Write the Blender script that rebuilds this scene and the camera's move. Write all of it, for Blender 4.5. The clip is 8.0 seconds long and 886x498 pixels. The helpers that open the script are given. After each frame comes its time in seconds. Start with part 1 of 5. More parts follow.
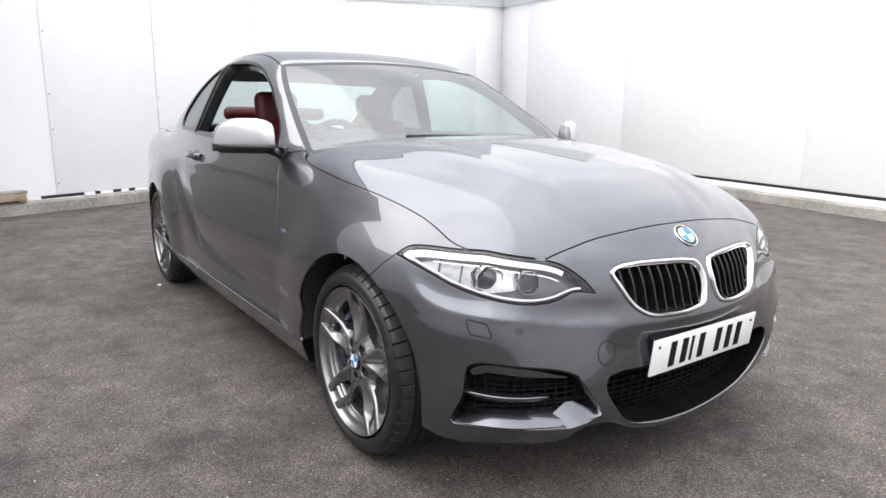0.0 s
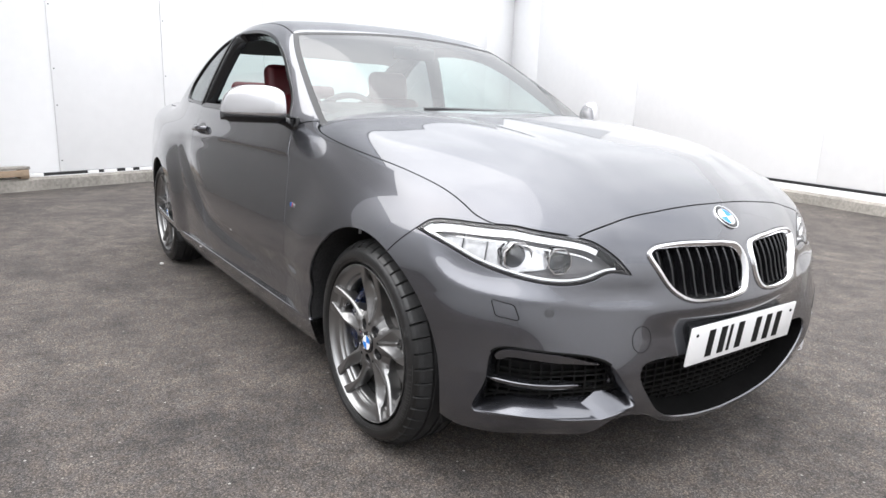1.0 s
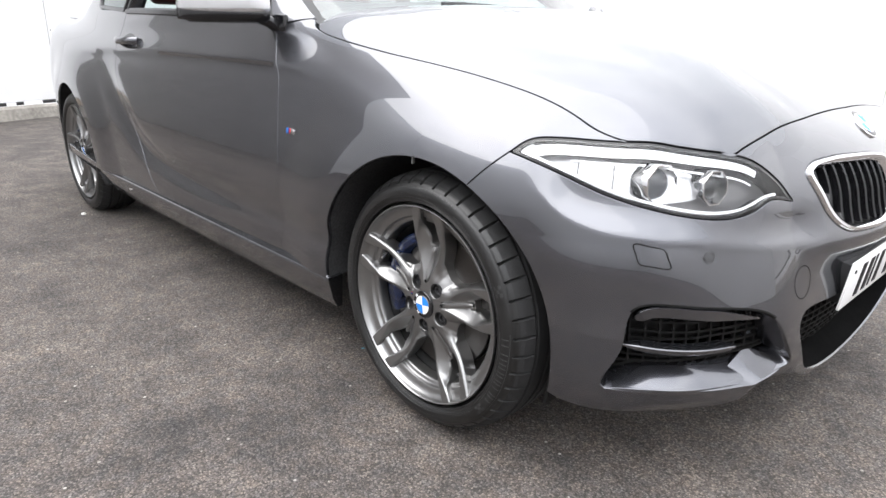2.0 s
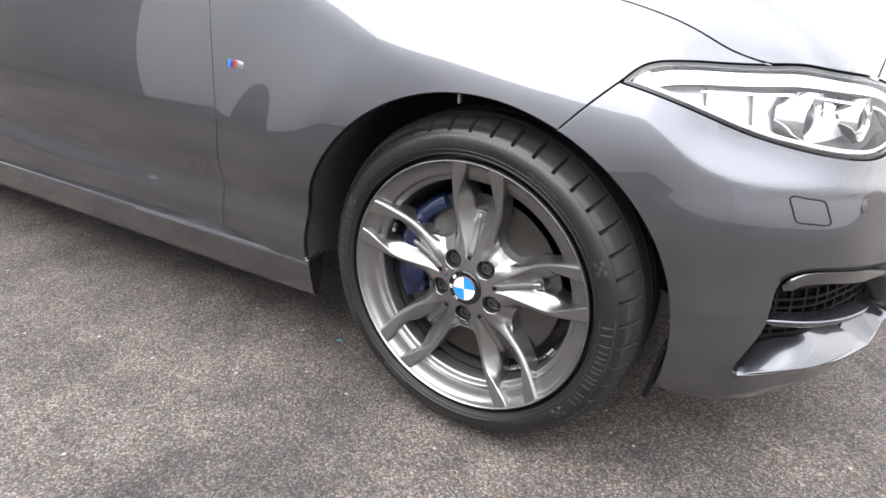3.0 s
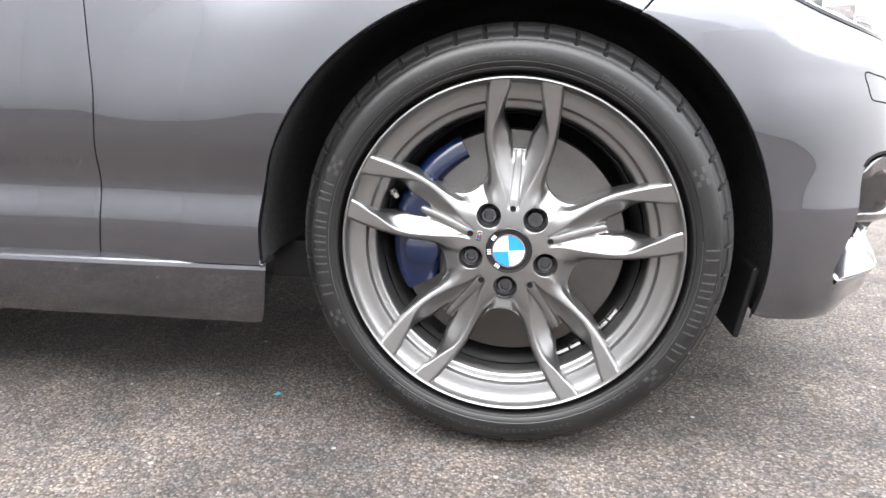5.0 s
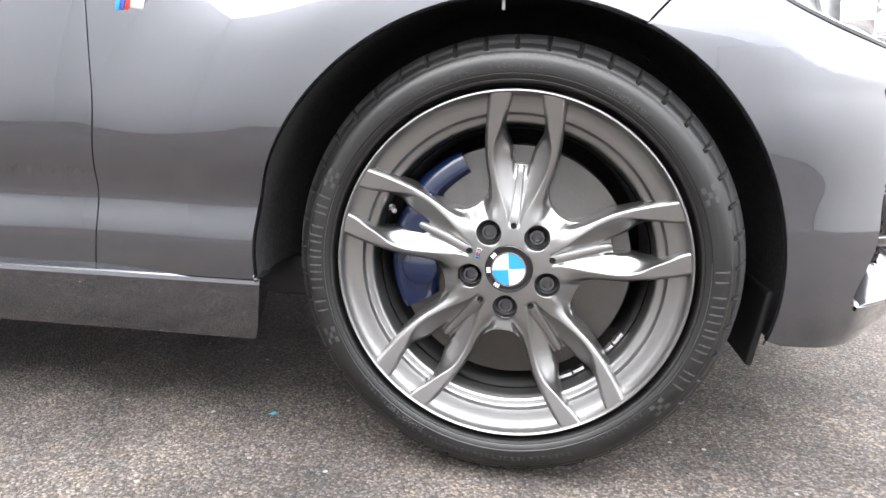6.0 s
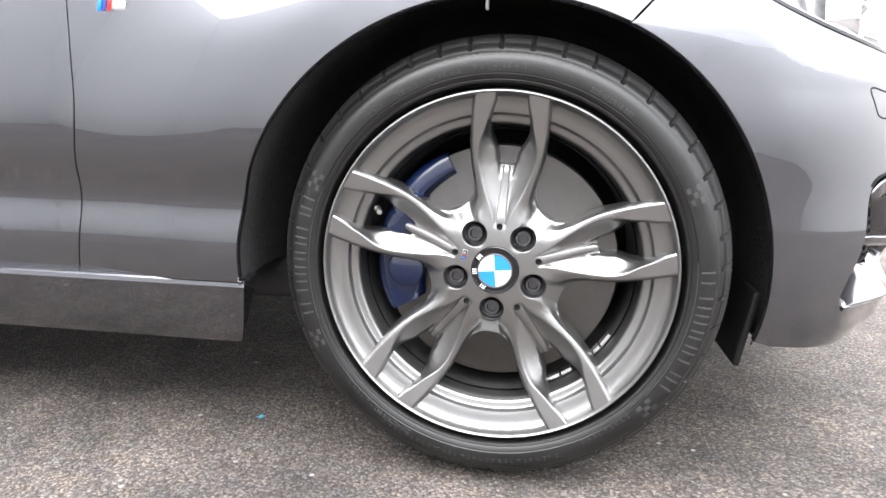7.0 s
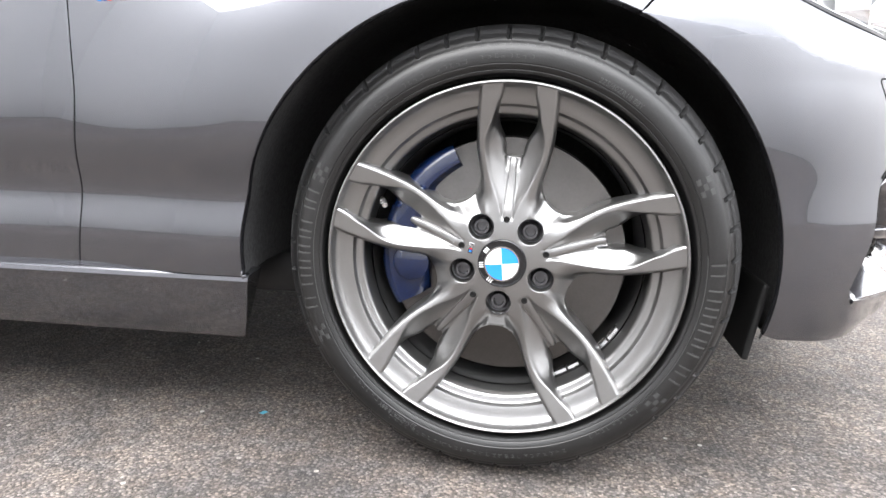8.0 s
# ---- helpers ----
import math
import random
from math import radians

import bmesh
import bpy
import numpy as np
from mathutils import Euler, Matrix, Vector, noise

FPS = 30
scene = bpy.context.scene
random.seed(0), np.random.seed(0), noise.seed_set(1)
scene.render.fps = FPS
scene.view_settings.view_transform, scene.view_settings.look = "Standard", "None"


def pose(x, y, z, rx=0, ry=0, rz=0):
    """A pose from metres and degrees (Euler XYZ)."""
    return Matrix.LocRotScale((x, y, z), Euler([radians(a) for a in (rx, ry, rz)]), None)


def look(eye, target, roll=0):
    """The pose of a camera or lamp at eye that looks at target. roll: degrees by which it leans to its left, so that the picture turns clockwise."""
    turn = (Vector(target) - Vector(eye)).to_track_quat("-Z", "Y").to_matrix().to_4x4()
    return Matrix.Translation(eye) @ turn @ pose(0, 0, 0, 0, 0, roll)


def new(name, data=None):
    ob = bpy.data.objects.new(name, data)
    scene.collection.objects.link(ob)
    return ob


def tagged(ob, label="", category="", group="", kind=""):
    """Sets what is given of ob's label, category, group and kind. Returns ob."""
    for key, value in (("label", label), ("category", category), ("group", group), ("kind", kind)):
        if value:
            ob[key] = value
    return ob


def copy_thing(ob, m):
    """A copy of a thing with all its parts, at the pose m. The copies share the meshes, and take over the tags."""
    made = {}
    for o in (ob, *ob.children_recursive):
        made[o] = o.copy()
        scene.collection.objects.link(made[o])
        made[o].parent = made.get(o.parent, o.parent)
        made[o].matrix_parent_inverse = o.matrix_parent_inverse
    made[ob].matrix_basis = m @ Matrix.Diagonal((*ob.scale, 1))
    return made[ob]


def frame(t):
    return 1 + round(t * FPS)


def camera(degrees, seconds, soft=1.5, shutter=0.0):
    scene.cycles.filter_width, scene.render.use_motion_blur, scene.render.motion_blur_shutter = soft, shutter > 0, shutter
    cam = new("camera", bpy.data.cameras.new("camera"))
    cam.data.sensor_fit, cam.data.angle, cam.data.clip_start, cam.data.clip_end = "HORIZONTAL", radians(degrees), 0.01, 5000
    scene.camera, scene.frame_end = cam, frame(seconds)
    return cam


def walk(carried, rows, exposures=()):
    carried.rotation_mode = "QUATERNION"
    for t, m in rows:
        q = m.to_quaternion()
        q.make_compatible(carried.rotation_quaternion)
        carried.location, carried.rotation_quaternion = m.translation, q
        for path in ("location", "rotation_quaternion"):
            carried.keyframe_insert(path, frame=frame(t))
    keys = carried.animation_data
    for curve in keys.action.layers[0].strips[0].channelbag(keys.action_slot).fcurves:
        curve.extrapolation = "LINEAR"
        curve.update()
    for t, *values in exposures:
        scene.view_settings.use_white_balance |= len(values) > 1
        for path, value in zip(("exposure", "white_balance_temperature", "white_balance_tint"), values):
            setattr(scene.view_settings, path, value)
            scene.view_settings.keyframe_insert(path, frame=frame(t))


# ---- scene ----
cam = camera(69.2, 8.0)
PATH = [
    (0, (1.77, -1.736, 1.088), (0.17, -0.603, 0.69), 0.6),
    (0.5, (1.756, -1.734, 1.083), (0.157, -0.601, 0.686), 1.6),
    (1, (1.643, -1.712, 1.016), (0.043, -0.589, 0.593), 2.0),
    (1.5, (1.354, -1.761, 0.948), (-0.176, -0.579, 0.434), 2.0),
    (2, (1.049, -1.761, 0.916), (-0.331, -0.455, 0.292), 1.1),
    (2.2, (0.924, -1.77, 0.889), (-0.4, -0.418, 0.241), 1.4),
    (3.3, (0.362, -1.751, 0.818), (-0.415, -0.1, -0.001), 1.1),
    (3.5, (0.263, -1.759, 0.79), (-0.402, -0.061, -0.031), 0.1),
    (4, (0.088, -1.751, 0.693), (-0.297, 0.087, 0.006), 1.2),
    (4.5, (0.022, -1.735, 0.61), (-0.246, 0.15, -0.003), 1.5),
    (5, (0.029, -1.727, 0.535), (-0.237, 0.198, 0.062), 0.4),
    (6.5, (0.069, -1.687, 0.518), (-0.284, 0.241, 0.12), 1.4),
    (7, (0.072, -1.687, 0.519), (-0.254, 0.246, 0.121), 0.8),
    (7.5, (0.072, -1.686, 0.514), (-0.246, 0.249, 0.118), 0.9),
    (8, (0.057, -1.681, 0.51), (-0.257, 0.253, 0.107), 0.8),
]
walk(cam, [(t, look(eye, target, roll)) for t, eye, target, roll in PATH], [(0, 1.72), (1.0, 1.82), (2.0, 2.15), (3.5, 2.83), (5.0, 3.16), (8.0, 3.18)])

# ---- sky and sun: a bright overcast day ----
SUN_UP, SUN_TURN = 52.0, 215.0
world = bpy.data.worlds.new("sky")
scene.world = world
world.use_nodes = True
wn, wl = world.node_tree.nodes, world.node_tree.links
wn.clear()
sky = wn.new("ShaderNodeTexSky")
sky.sky_type, sky.sun_disc = "NISHITA", False
sky.sun_elevation, sky.sun_rotation = radians(SUN_UP), radians(SUN_TURN)
sky.dust_density = 3.0
tc = wn.new("ShaderNodeTexCoord")
stretch = wn.new("ShaderNodeMapping")
stretch.inputs["Scale"].default_value = (1.0, 1.0, 2.4)
cloud = wn.new("ShaderNodeTexNoise")
cloud.inputs["Scale"].default_value, cloud.inputs["Detail"].default_value, cloud.inputs["Roughness"].default_value = 1.6, 5, .55
tone = wn.new("ShaderNodeValToRGB")
tone.color_ramp.elements[0].position, tone.color_ramp.elements[0].color = .30, (6.2, 6.4, 6.9, 1)
tone.color_ramp.elements[1].position, tone.color_ramp.elements[1].color = .72, (11.5, 11.6, 11.8, 1)
veil = wn.new("ShaderNodeMix")
veil.data_type = "RGBA"
veil.inputs["Factor"].default_value = .93
back = wn.new("ShaderNodeBackground")
back.inputs["Strength"].default_value = .10
out = wn.new("ShaderNodeOutputWorld")
wl.new(tc.outputs["Generated"], stretch.inputs["Vector"])
wl.new(stretch.outputs["Vector"], cloud.inputs["Vector"])
wl.new(cloud.outputs["Fac"], tone.inputs["Fac"])
wl.new(sky.outputs["Color"], veil.inputs[6])
wl.new(tone.outputs["Color"], veil.inputs[7])
height = wn.new("ShaderNodeSeparateXYZ")
rise = wn.new("ShaderNodeMath")
rise.operation, rise.use_clamp = "MULTIPLY_ADD", False
rise.inputs[1].default_value, rise.inputs[2].default_value = .86, .42
south = wn.new("ShaderNodeMath")
south.operation = "MULTIPLY_ADD"
south.inputs[1].default_value = -.26
dome = wn.new("ShaderNodeVectorMath")
dome.operation = "SCALE"
wl.new(tc.outputs["Generated"], height.inputs["Vector"])
wl.new(height.outputs["Z"], rise.inputs[0])
wl.new(veil.outputs[2], dome.inputs[0])
wl.new(height.outputs["Y"], south.inputs[0])
wl.new(rise.outputs[0], south.inputs[2])
wl.new(south.outputs[0], dome.inputs["Scale"])
wl.new(dome.outputs["Vector"], back.inputs["Color"])
wl.new(back.outputs["Background"], out.inputs["Surface"])

sun = new("sun", bpy.data.lights.new("sun", "SUN"))
sun.data.energy, sun.data.angle, sun.data.color = 0.6, radians(100), (1.0, .97, .93)
sun.matrix_world = look((0, 0, 0), (-math.sin(radians(SUN_TURN)) * math.cos(radians(SUN_UP)), -math.cos(radians(SUN_TURN)) * math.cos(radians(SUN_UP)), -math.sin(radians(SUN_UP))))

# ---- materials ----


def material(name, colour, rough=.5, metal=0.0, vary=.12, grain=0.0, scale=40.0, big=3.0, bump=0.0, **more):
    """A principled surface with grain and patches of wear at two scales, in metres."""
    m = bpy.data.materials.new(name)
    m.use_nodes = True
    n, l = m.node_tree.nodes, m.node_tree.links
    b = n["Principled BSDF"]
    b.inputs["Roughness"].default_value, b.inputs["Metallic"].default_value = rough, metal
    for key, value in more.items():
        b.inputs[key.replace("_", " ")].default_value = value
    geo = n.new("ShaderNodeNewGeometry")
    fine, wide = n.new("ShaderNodeTexNoise"), n.new("ShaderNodeTexNoise")
    fine.inputs["Scale"].default_value, fine.inputs["Detail"].default_value = scale, 4
    wide.inputs["Scale"].default_value, wide.inputs["Detail"].default_value = big, 3
    for t in (fine, wide):
        l.new(geo.outputs["Position"], t.inputs["Vector"])
    both = n.new("ShaderNodeMix")
    both.data_type, both.inputs["Factor"].default_value = "FLOAT", .5
    l.new(fine.outputs["Fac"], both.inputs[2])
    l.new(wide.outputs["Fac"], both.inputs[3])
    ramp = n.new("ShaderNodeValToRGB")
    ramp.color_ramp.elements[0].position, ramp.color_ramp.elements[1].position = .3, .7
    ramp.color_ramp.elements[0].color = (*[c * (1 - vary) for c in colour], 1)
    ramp.color_ramp.elements[1].color = (*[min(c * (1 + vary), .95) for c in colour], 1)
    l.new(both.outputs[0], ramp.inputs["Fac"])
    l.new(ramp.outputs["Color"], b.inputs["Base Color"])
    if bump:
        k = n.new("ShaderNodeBump")
        k.inputs["Strength"].default_value, k.inputs["Distance"].default_value = bump, grain or .002
        l.new(fine.outputs["Fac"], k.inputs["Height"])
        l.new(k.outputs["Normal"], b.inputs["Normal"])
    return m


def glass(name, tint, rough=0.0, least=.05):
    """A thin pane: clear but for its tint, with mirror gloss that grows to the edge."""
    m = bpy.data.materials.new(name)
    m.use_nodes = True
    n, l = m.node_tree.nodes, m.node_tree.links
    n.remove(n["Principled BSDF"])
    a, b, f, x = n.new("ShaderNodeBsdfTransparent"), n.new("ShaderNodeBsdfGlossy"), n.new("ShaderNodeLayerWeight"), n.new("ShaderNodeMixShader")
    a.inputs["Color"].default_value = (*tint, 1)
    b.inputs["Roughness"].default_value = rough
    f.inputs["Blend"].default_value = .5
    p, k = n.new("ShaderNodeMath"), n.new("ShaderNodeMath")
    p.operation, k.operation = "POWER", "MULTIPLY_ADD"
    p.inputs[1].default_value, k.inputs[1].default_value, k.inputs[2].default_value = 5.0, 1 - least, least
    l.new(f.outputs["Facing"], p.inputs[0])
    l.new(p.outputs[0], k.inputs[0])
    l.new(k.outputs[0], x.inputs["Fac"])
    l.new(a.outputs["BSDF"], x.inputs[1])
    l.new(b.outputs["BSDF"], x.inputs[2])
    l.new(x.outputs["Shader"], n["Material Output"].inputs["Surface"])
    return m


PAINT = material("grey_metallic_paint", (.089, .091, .103), .26, .9, .05, scale=900, big=2, Coat_Weight=1.0, Coat_Roughness=.004, Coat_IOR=1.66)
PAINT_DARK = material("dark_grey_lower_paint", (.06, .061, .065), .38, .5, .05, scale=900, Coat_Weight=.6, Coat_Roughness=.05)
RIM = material("ferric_grey_alloy", (.26, .258, .256), .29, .92, .04, scale=700, big=12, Coat_Weight=.15, Coat_Roughness=.10)
# the wheel's barrel, much darker than the alloy face
BARREL = material("dark_barrel", (.05, .05, .05), .6, .3, .2, scale=80)
TYRE = material("tyre_rubber", (.008, .008, .008), .38, 0, .5, grain=.0005, scale=420, big=16, bump=.3)
TREAD = material("tread_rubber", (.0125, .0125, .013), .8, 0, .3, grain=.001, scale=300, big=20, bump=.5)
LETTER = material("moulded_rubber_letters", (.042, .042, .042), .5, 0, .15, scale=300)
DISC = material("machined_disc_steel", (.115, .111, .107), .30, 1.0, .1, scale=300, big=30, Anisotropic=.82)
spin = DISC.node_tree.nodes.new("ShaderNodeTangent")
spin.direction_type, spin.axis = "RADIAL", "Z"
DISC.node_tree.links.new(spin.outputs["Tangent"], DISC.node_tree.nodes["Principled BSDF"].inputs["Tangent"])
HAT = material("disc_hat_alloy", (.28, .28, .28), .5, .7, .1)
CALIPER = material("blue_caliper_lacquer", (.001, .007, .034), .22, 0, .15, Coat_Weight=.5)
BLACK = material("black_plastic", (.014, .014, .015), .5, 0, .2, scale=120)
GLOSS = material("gloss_black", (.008, .008, .009), .12, 0, .1)
LINER = material("felt_arch_liner", (.042, .042, .043), .95, 0, .5, grain=.003, scale=150, bump=.6, Specular_IOR_Level=.15)
CHROME = material("chrome", (.82, .82, .83), .10, 1.0, .03)
SATIN = material("satin_silver", (.62, .62, .63), .26, .95, .03)
BRIGHT = material("white_light_guide", (.82, .84, .86), .25, 0, .03, Coat_Weight=1.0)
REFLECTOR = material("lamp_reflector", (.46, .465, .475), .33, .8, .35, scale=60)
BEZEL = material("grey_lamp_bezel", (.13, .13, .135), .35, .3, .05)
WHITE = material("white_enamel", (.82, .82, .82), .3, 0, .03)
BLUE = material("blue_enamel", (.02, .215, .70), .25, 0, .05)
RED = material("red_enamel", (.55, .02, .02), .3, 0, .05)
NAVY = material("navy_enamel", (.02, .05, .25), .3, 0, .05)
PLATE = material("white_plate_acrylic", (.85, .85, .85), .25, 0, .02)
INK = material("black_ink", (.006, .006, .006), .6, 0, .1, Specular_IOR_Level=.2)
LEATHER = material("red_leather", (.085, .005, .009), .45, 0, .12, grain=.001, scale=260, bump=.3)
DASH = material("soft_black_dash", (.02, .02, .021), .65, 0, .2, grain=.001, scale=400, bump=.3)
STEEL = material("zinc_bolt_steel", (.09, .09, .095), .4, .8, .15, scale=200)
WINDOW = glass("clear_window", (.76, .88, .855), 0.0, .13)
TINT = glass("grey_tinted_window", (.28, .30, .30), 0.0, .09)
LENS = glass("clear_lamp_lens", (.98, .98, .98), 0.0, .05)
BALL = glass("projector_lens", (.16, .17, .19), 0.0, .06)
PANEL = material("white_hoarding", (.86, .86, .865), .55, 0, .025, scale=8, big=.8)
CLADDING = material("grey_corrugated_steel", (.60, .61, .63), .45, .2, .08, scale=6, big=1)
CONCRETE = material("worn_concrete_kerb", (.30, .28, .25), .9, 0, .4, grain=.006, scale=30, big=3, bump=.6)
PLANK = material("weathered_board", (.36, .27, .19), .85, 0, .3, scale=20)

GREY_BRICK = material("dull_grey_brick", (.24, .232, .224), .9, 0, .30, grain=.004, scale=14, big=1.2, bump=.4)
SCREEN = glass("windscreen_glass", (.56, .67, .65), 0.0, .15)
CHEQUER = material("dull_rubber_chequer", (.030, .030, .030), .6, 0, .15, scale=300)
# Near black without gloss: the centre intake's inner shade put into the colour.
VOID = material("intake_void_black", (.005, .005, .005), 1.0, 0, .3, scale=60, Specular_IOR_Level=.02)

# ---- the car's shape: splines and one smooth implicit surface ----
# x runs forward from the front axle, y to the car's left, z up from the ground


class Curve:
    """A natural cubic spline through a few control points."""

    def __init__(self, *pts):
        pts = sorted(pts)
        self.x = np.array([p[0] for p in pts], float)
        self.y = np.array([p[1] for p in pts], float)
        n = len(pts)
        h = np.diff(self.x)
        A, r = np.eye(n), np.zeros(n)
        for i in range(1, n - 1):
            A[i, i - 1:i + 2] = h[i - 1], 2 * (h[i - 1] + h[i]), h[i]
            r[i] = 6 * ((self.y[i + 1] - self.y[i]) / h[i] - (self.y[i] - self.y[i - 1]) / h[i - 1])
        self.m = np.linalg.solve(A, r)
        self.h = h

    def __call__(self, v):
        v = np.asarray(v, float)
        w = np.clip(v, self.x[0], self.x[-1])
        i = np.clip(np.searchsorted(self.x, w) - 1, 0, len(self.h) - 1)
        h, a, b = self.h[i], self.x[i + 1] - w, w - self.x[i]
        m0, m1, y0, y1 = self.m[i], self.m[i + 1], self.y[i], self.y[i + 1]
        out = (m0 * a ** 3 + m1 * b ** 3) / (6 * h) + (y0 / h - m0 * h / 6) * a + (y1 / h - m1 * h / 6) * b
        s0 = (self.y[1] - self.y[0]) / self.h[0] - self.h[0] * self.m[1] / 6
        s1 = (self.y[-1] - self.y[-2]) / self.h[-1] + self.h[-1] * self.m[-2] / 6
        return out + s0 * np.minimum(v - self.x[0], 0) + s1 * np.maximum(v - self.x[-1], 0)


def smax(a, b, k):
    h = np.maximum(k - np.abs(a - b), 0) / k
    return np.maximum(a, b) + h * h * k / 4


def smin(a, b, k):
    return -smax(-a, -b, k)


def step(a, b, v):
    t = np.clip((v - a) / (b - a), 0, 1)
    return t * t * (3 - 2 * t)


WHEELBASE = 2.69
HUB_Z = 0.316
WIDTH = Curve((-3.75, .60), (-3.55, .715), (-3.2, .800), (-2.7, .850), (-2.2, .862), (-1.6, .866), (-1.0, .862), (-.55, .860), (-.2, .860), (.05, .857), (.2, .838), (.35, .790), (.6, .71))
SIDE = Curve((.12, .06), (.2, .032), (.285, .016), (.35, .010), (.42, .005), (.48, .001), (.525, .0), (.58, .0032), (.65, .011), (.72, .021), (.80, .036), (.86, .054), (.93, .086), (1.02, .15))
SWAGE = Curve((-2.4, .85), (-2.1, .74), (-1.96, .65), (-1.85, .56), (-1.7, .475), (-1.5, .43), (-1.2, .408), (-.8, .402), (.8, .40))
NOSE = Curve((.10, .10), (.18, .040), (.26, .008), (.34, .0), (.40, .004), (.46, .013), (.52, .0235), (.55, .0280), (.58, .0295), (.60, .0305), (.64, .0415), (.68, .0595), (.74, .0905), (.80, .1445), (.9, .2945))
TAIL = Curve((.2, .08), (.3, .03), (.5, .0), (.7, .02), (.85, .05), (.95, .06), (1.02, .05))
DECK = Curve((.75, .66), (.66, .755), (.55, .825), (.4, .89), (.2, .945), (0, .98), (-.25, 1.008), (-.45, 1.018), (-.8, 1.0), (-1.4, .995), (-2.2, 1.0), (-2.8, 1.025), (-3.2, 1.04), (-3.6, 1.03), (-3.8, 1.0))
CROWN = Curve((-3.8, .05), (-1.6, .05), (-1.0, .038), (-.55, .034), (-.3, .066), (0, .094), (.4, .113), (.7, .116))
CABIN = Curve((-.2, .88), (-.42, .985), (-.6, 1.085), (-.85, 1.22), (-1.1, 1.34), (-1.35, 1.415), (-1.65, 1.442), (-1.95, 1.435), (-2.25, 1.38), (-2.55, 1.27), (-2.85, 1.125), (-3.1, 1.01), (-3.3, .92))
GLASS_W = Curve((-.3, .70), (-.6, .765), (-1.0, .79), (-1.6, .795), (-2.1, .785), (-2.6, .75), (-3.1, .68))

CORNER_OUT = Curve((0, 0), (.12, 0), (.18, .006), (.25, .016), (.31, .0155), (.43, .010), (.55, .014), (.60, .006), (.64, 0), (.70, 0), (1.2, 0))
LEDGE = Curve((.24, .685), (.28, .656), (.31, .635), (.35, .607), (.39, .591), (.46, .578), (.55, .571), (.60, .557), (.65, .540), (.7, .53))


def lower_body(x, y, z):
    y = np.abs(y)
    dent = np.exp(-((z - SWAGE(x)) / (.045 + .05 * step(-1.5, -2.0, x))) ** 2)
    zz = z - .13 * step(-.5, -2.1, x) * step(.30, .72, z)
    w = WIDTH(x) - SIDE(zz) - (.013 + .008 * step(-.7, -1.3, x)) * dent * step(.2, -.3, x) * step(-2.35, -1.7, x)
    for wx, amount in ((0.0, .020), (-WHEELBASE, .026)):
        r = np.hypot((x - wx) * .95, z - .33)
        w = w + amount * step(.62, .38, r) * step(.95, .6, z)
    side = y - w
    prow = .041 * np.clip(1 - (y / .42) ** 2, 0, 1) ** 1.2 * step(.455, .53, z) * (1 - .75 * step(.66, .80, z))
    nose = x - (.712 - .22 * y ** 2 - .5 * y ** 6 - NOSE(z) * (1 - .35 * step(.3, .8, y)) + prow)
    tail = (-3.68 + .16 * y ** 2 + .35 * y ** 6 + TAIL(z)) - x
    crown = CROWN(x)
    dome = .010 * step(.11, .0, np.abs(y - (.36 + .12 * (.5 - x)))) * step(-.5, 0, x) * step(.75, .5, x)
    top = z - (DECK(x) - crown * (y / .7) ** 2.8 - .03 * (y / .8) ** 6 + dome)
    f = smax(side, nose, .10)
    over = z - LEDGE(x)
    f = f + .50 * (smax(over, 0, .006) - smax(over - .034, 0, .02)) * step(.26, .36, x) * step(.31, .40, y) + .017 * step(.53, .61, z) * step(.40, .31, y) * step(.33, .45, x)
    f = f + .10 * (np.clip(z, .38, .56) - .56) * step(.22, .48, x) * step(.30, .50, y)
    f = f - CORNER_OUT(z) * step(.28, .44, x) * step(.58, .73, y)
    f = f + .025 * step(.315, .25, z) * step(.46, .54, x) * step(.36, .46, y) + .018 * step(.24, .19, z) * step(.42, .47, x) * step(.5, .6, y)
    f = smax(f, tail, .12)
    return smax(f, top, .11)


def greenhouse(x, y, z):
    y = np.abs(y)
    side = y - (GLASS_W(x) - .34 * (z - .95) - .22 * (z - .95) ** 2)
    top = z - (CABIN(x + .22 * y ** 2 * step(-2.2, -1.0, x) - .18 * y ** 2 * step(-1.8, -2.6, x)) - .075 * y ** 2)
    return np.maximum(smax(side * .9, top * .85, .10), (.86 - z) * .8)


def whole_body(x, y, z):
    return smin(lower_body(x, y, z), greenhouse(x, y, z), .05)


def cast(f, start, way, reach=1.6, steps=90):
    """Where rays from outside first meet the surface f = 0."""
    start, way = np.atleast_2d(start).astype(float), np.atleast_2d(way).astype(float)
    way = np.broadcast_to(way / np.linalg.norm(way, axis=1, keepdims=True), start.shape)
    lo = np.zeros(len(start))
    hi = np.full(len(start), float(reach))
    found = np.zeros(len(start), bool)
    for i in range(1, steps + 1):
        d = reach * i / steps
        p = start + way * d
        v = f(p[:, 0], p[:, 1], p[:, 2]) < 0
        fresh = v & ~found
        hi[fresh] = d
        found |= fresh
        lo[~found] = d
    lo[~found] = hi[~found] = reach
    for _ in range(14):
        mid = (lo + hi) / 2
        p = start + way * mid[:, None]
        v = f(p[:, 0], p[:, 1], p[:, 2]) < 0
        hi = np.where(v, mid, hi)
        lo = np.where(v, lo, mid)
    return start + way * hi[:, None]


def slope(f, p, e=.0015):
    g = np.stack([f(*(p + d).T) - f(*(p - d).T) for d in np.eye(3) * e], axis=1)
    return g / np.maximum(np.linalg.norm(g, axis=1, keepdims=True), 1e-9)

# ---- mesh tools ----


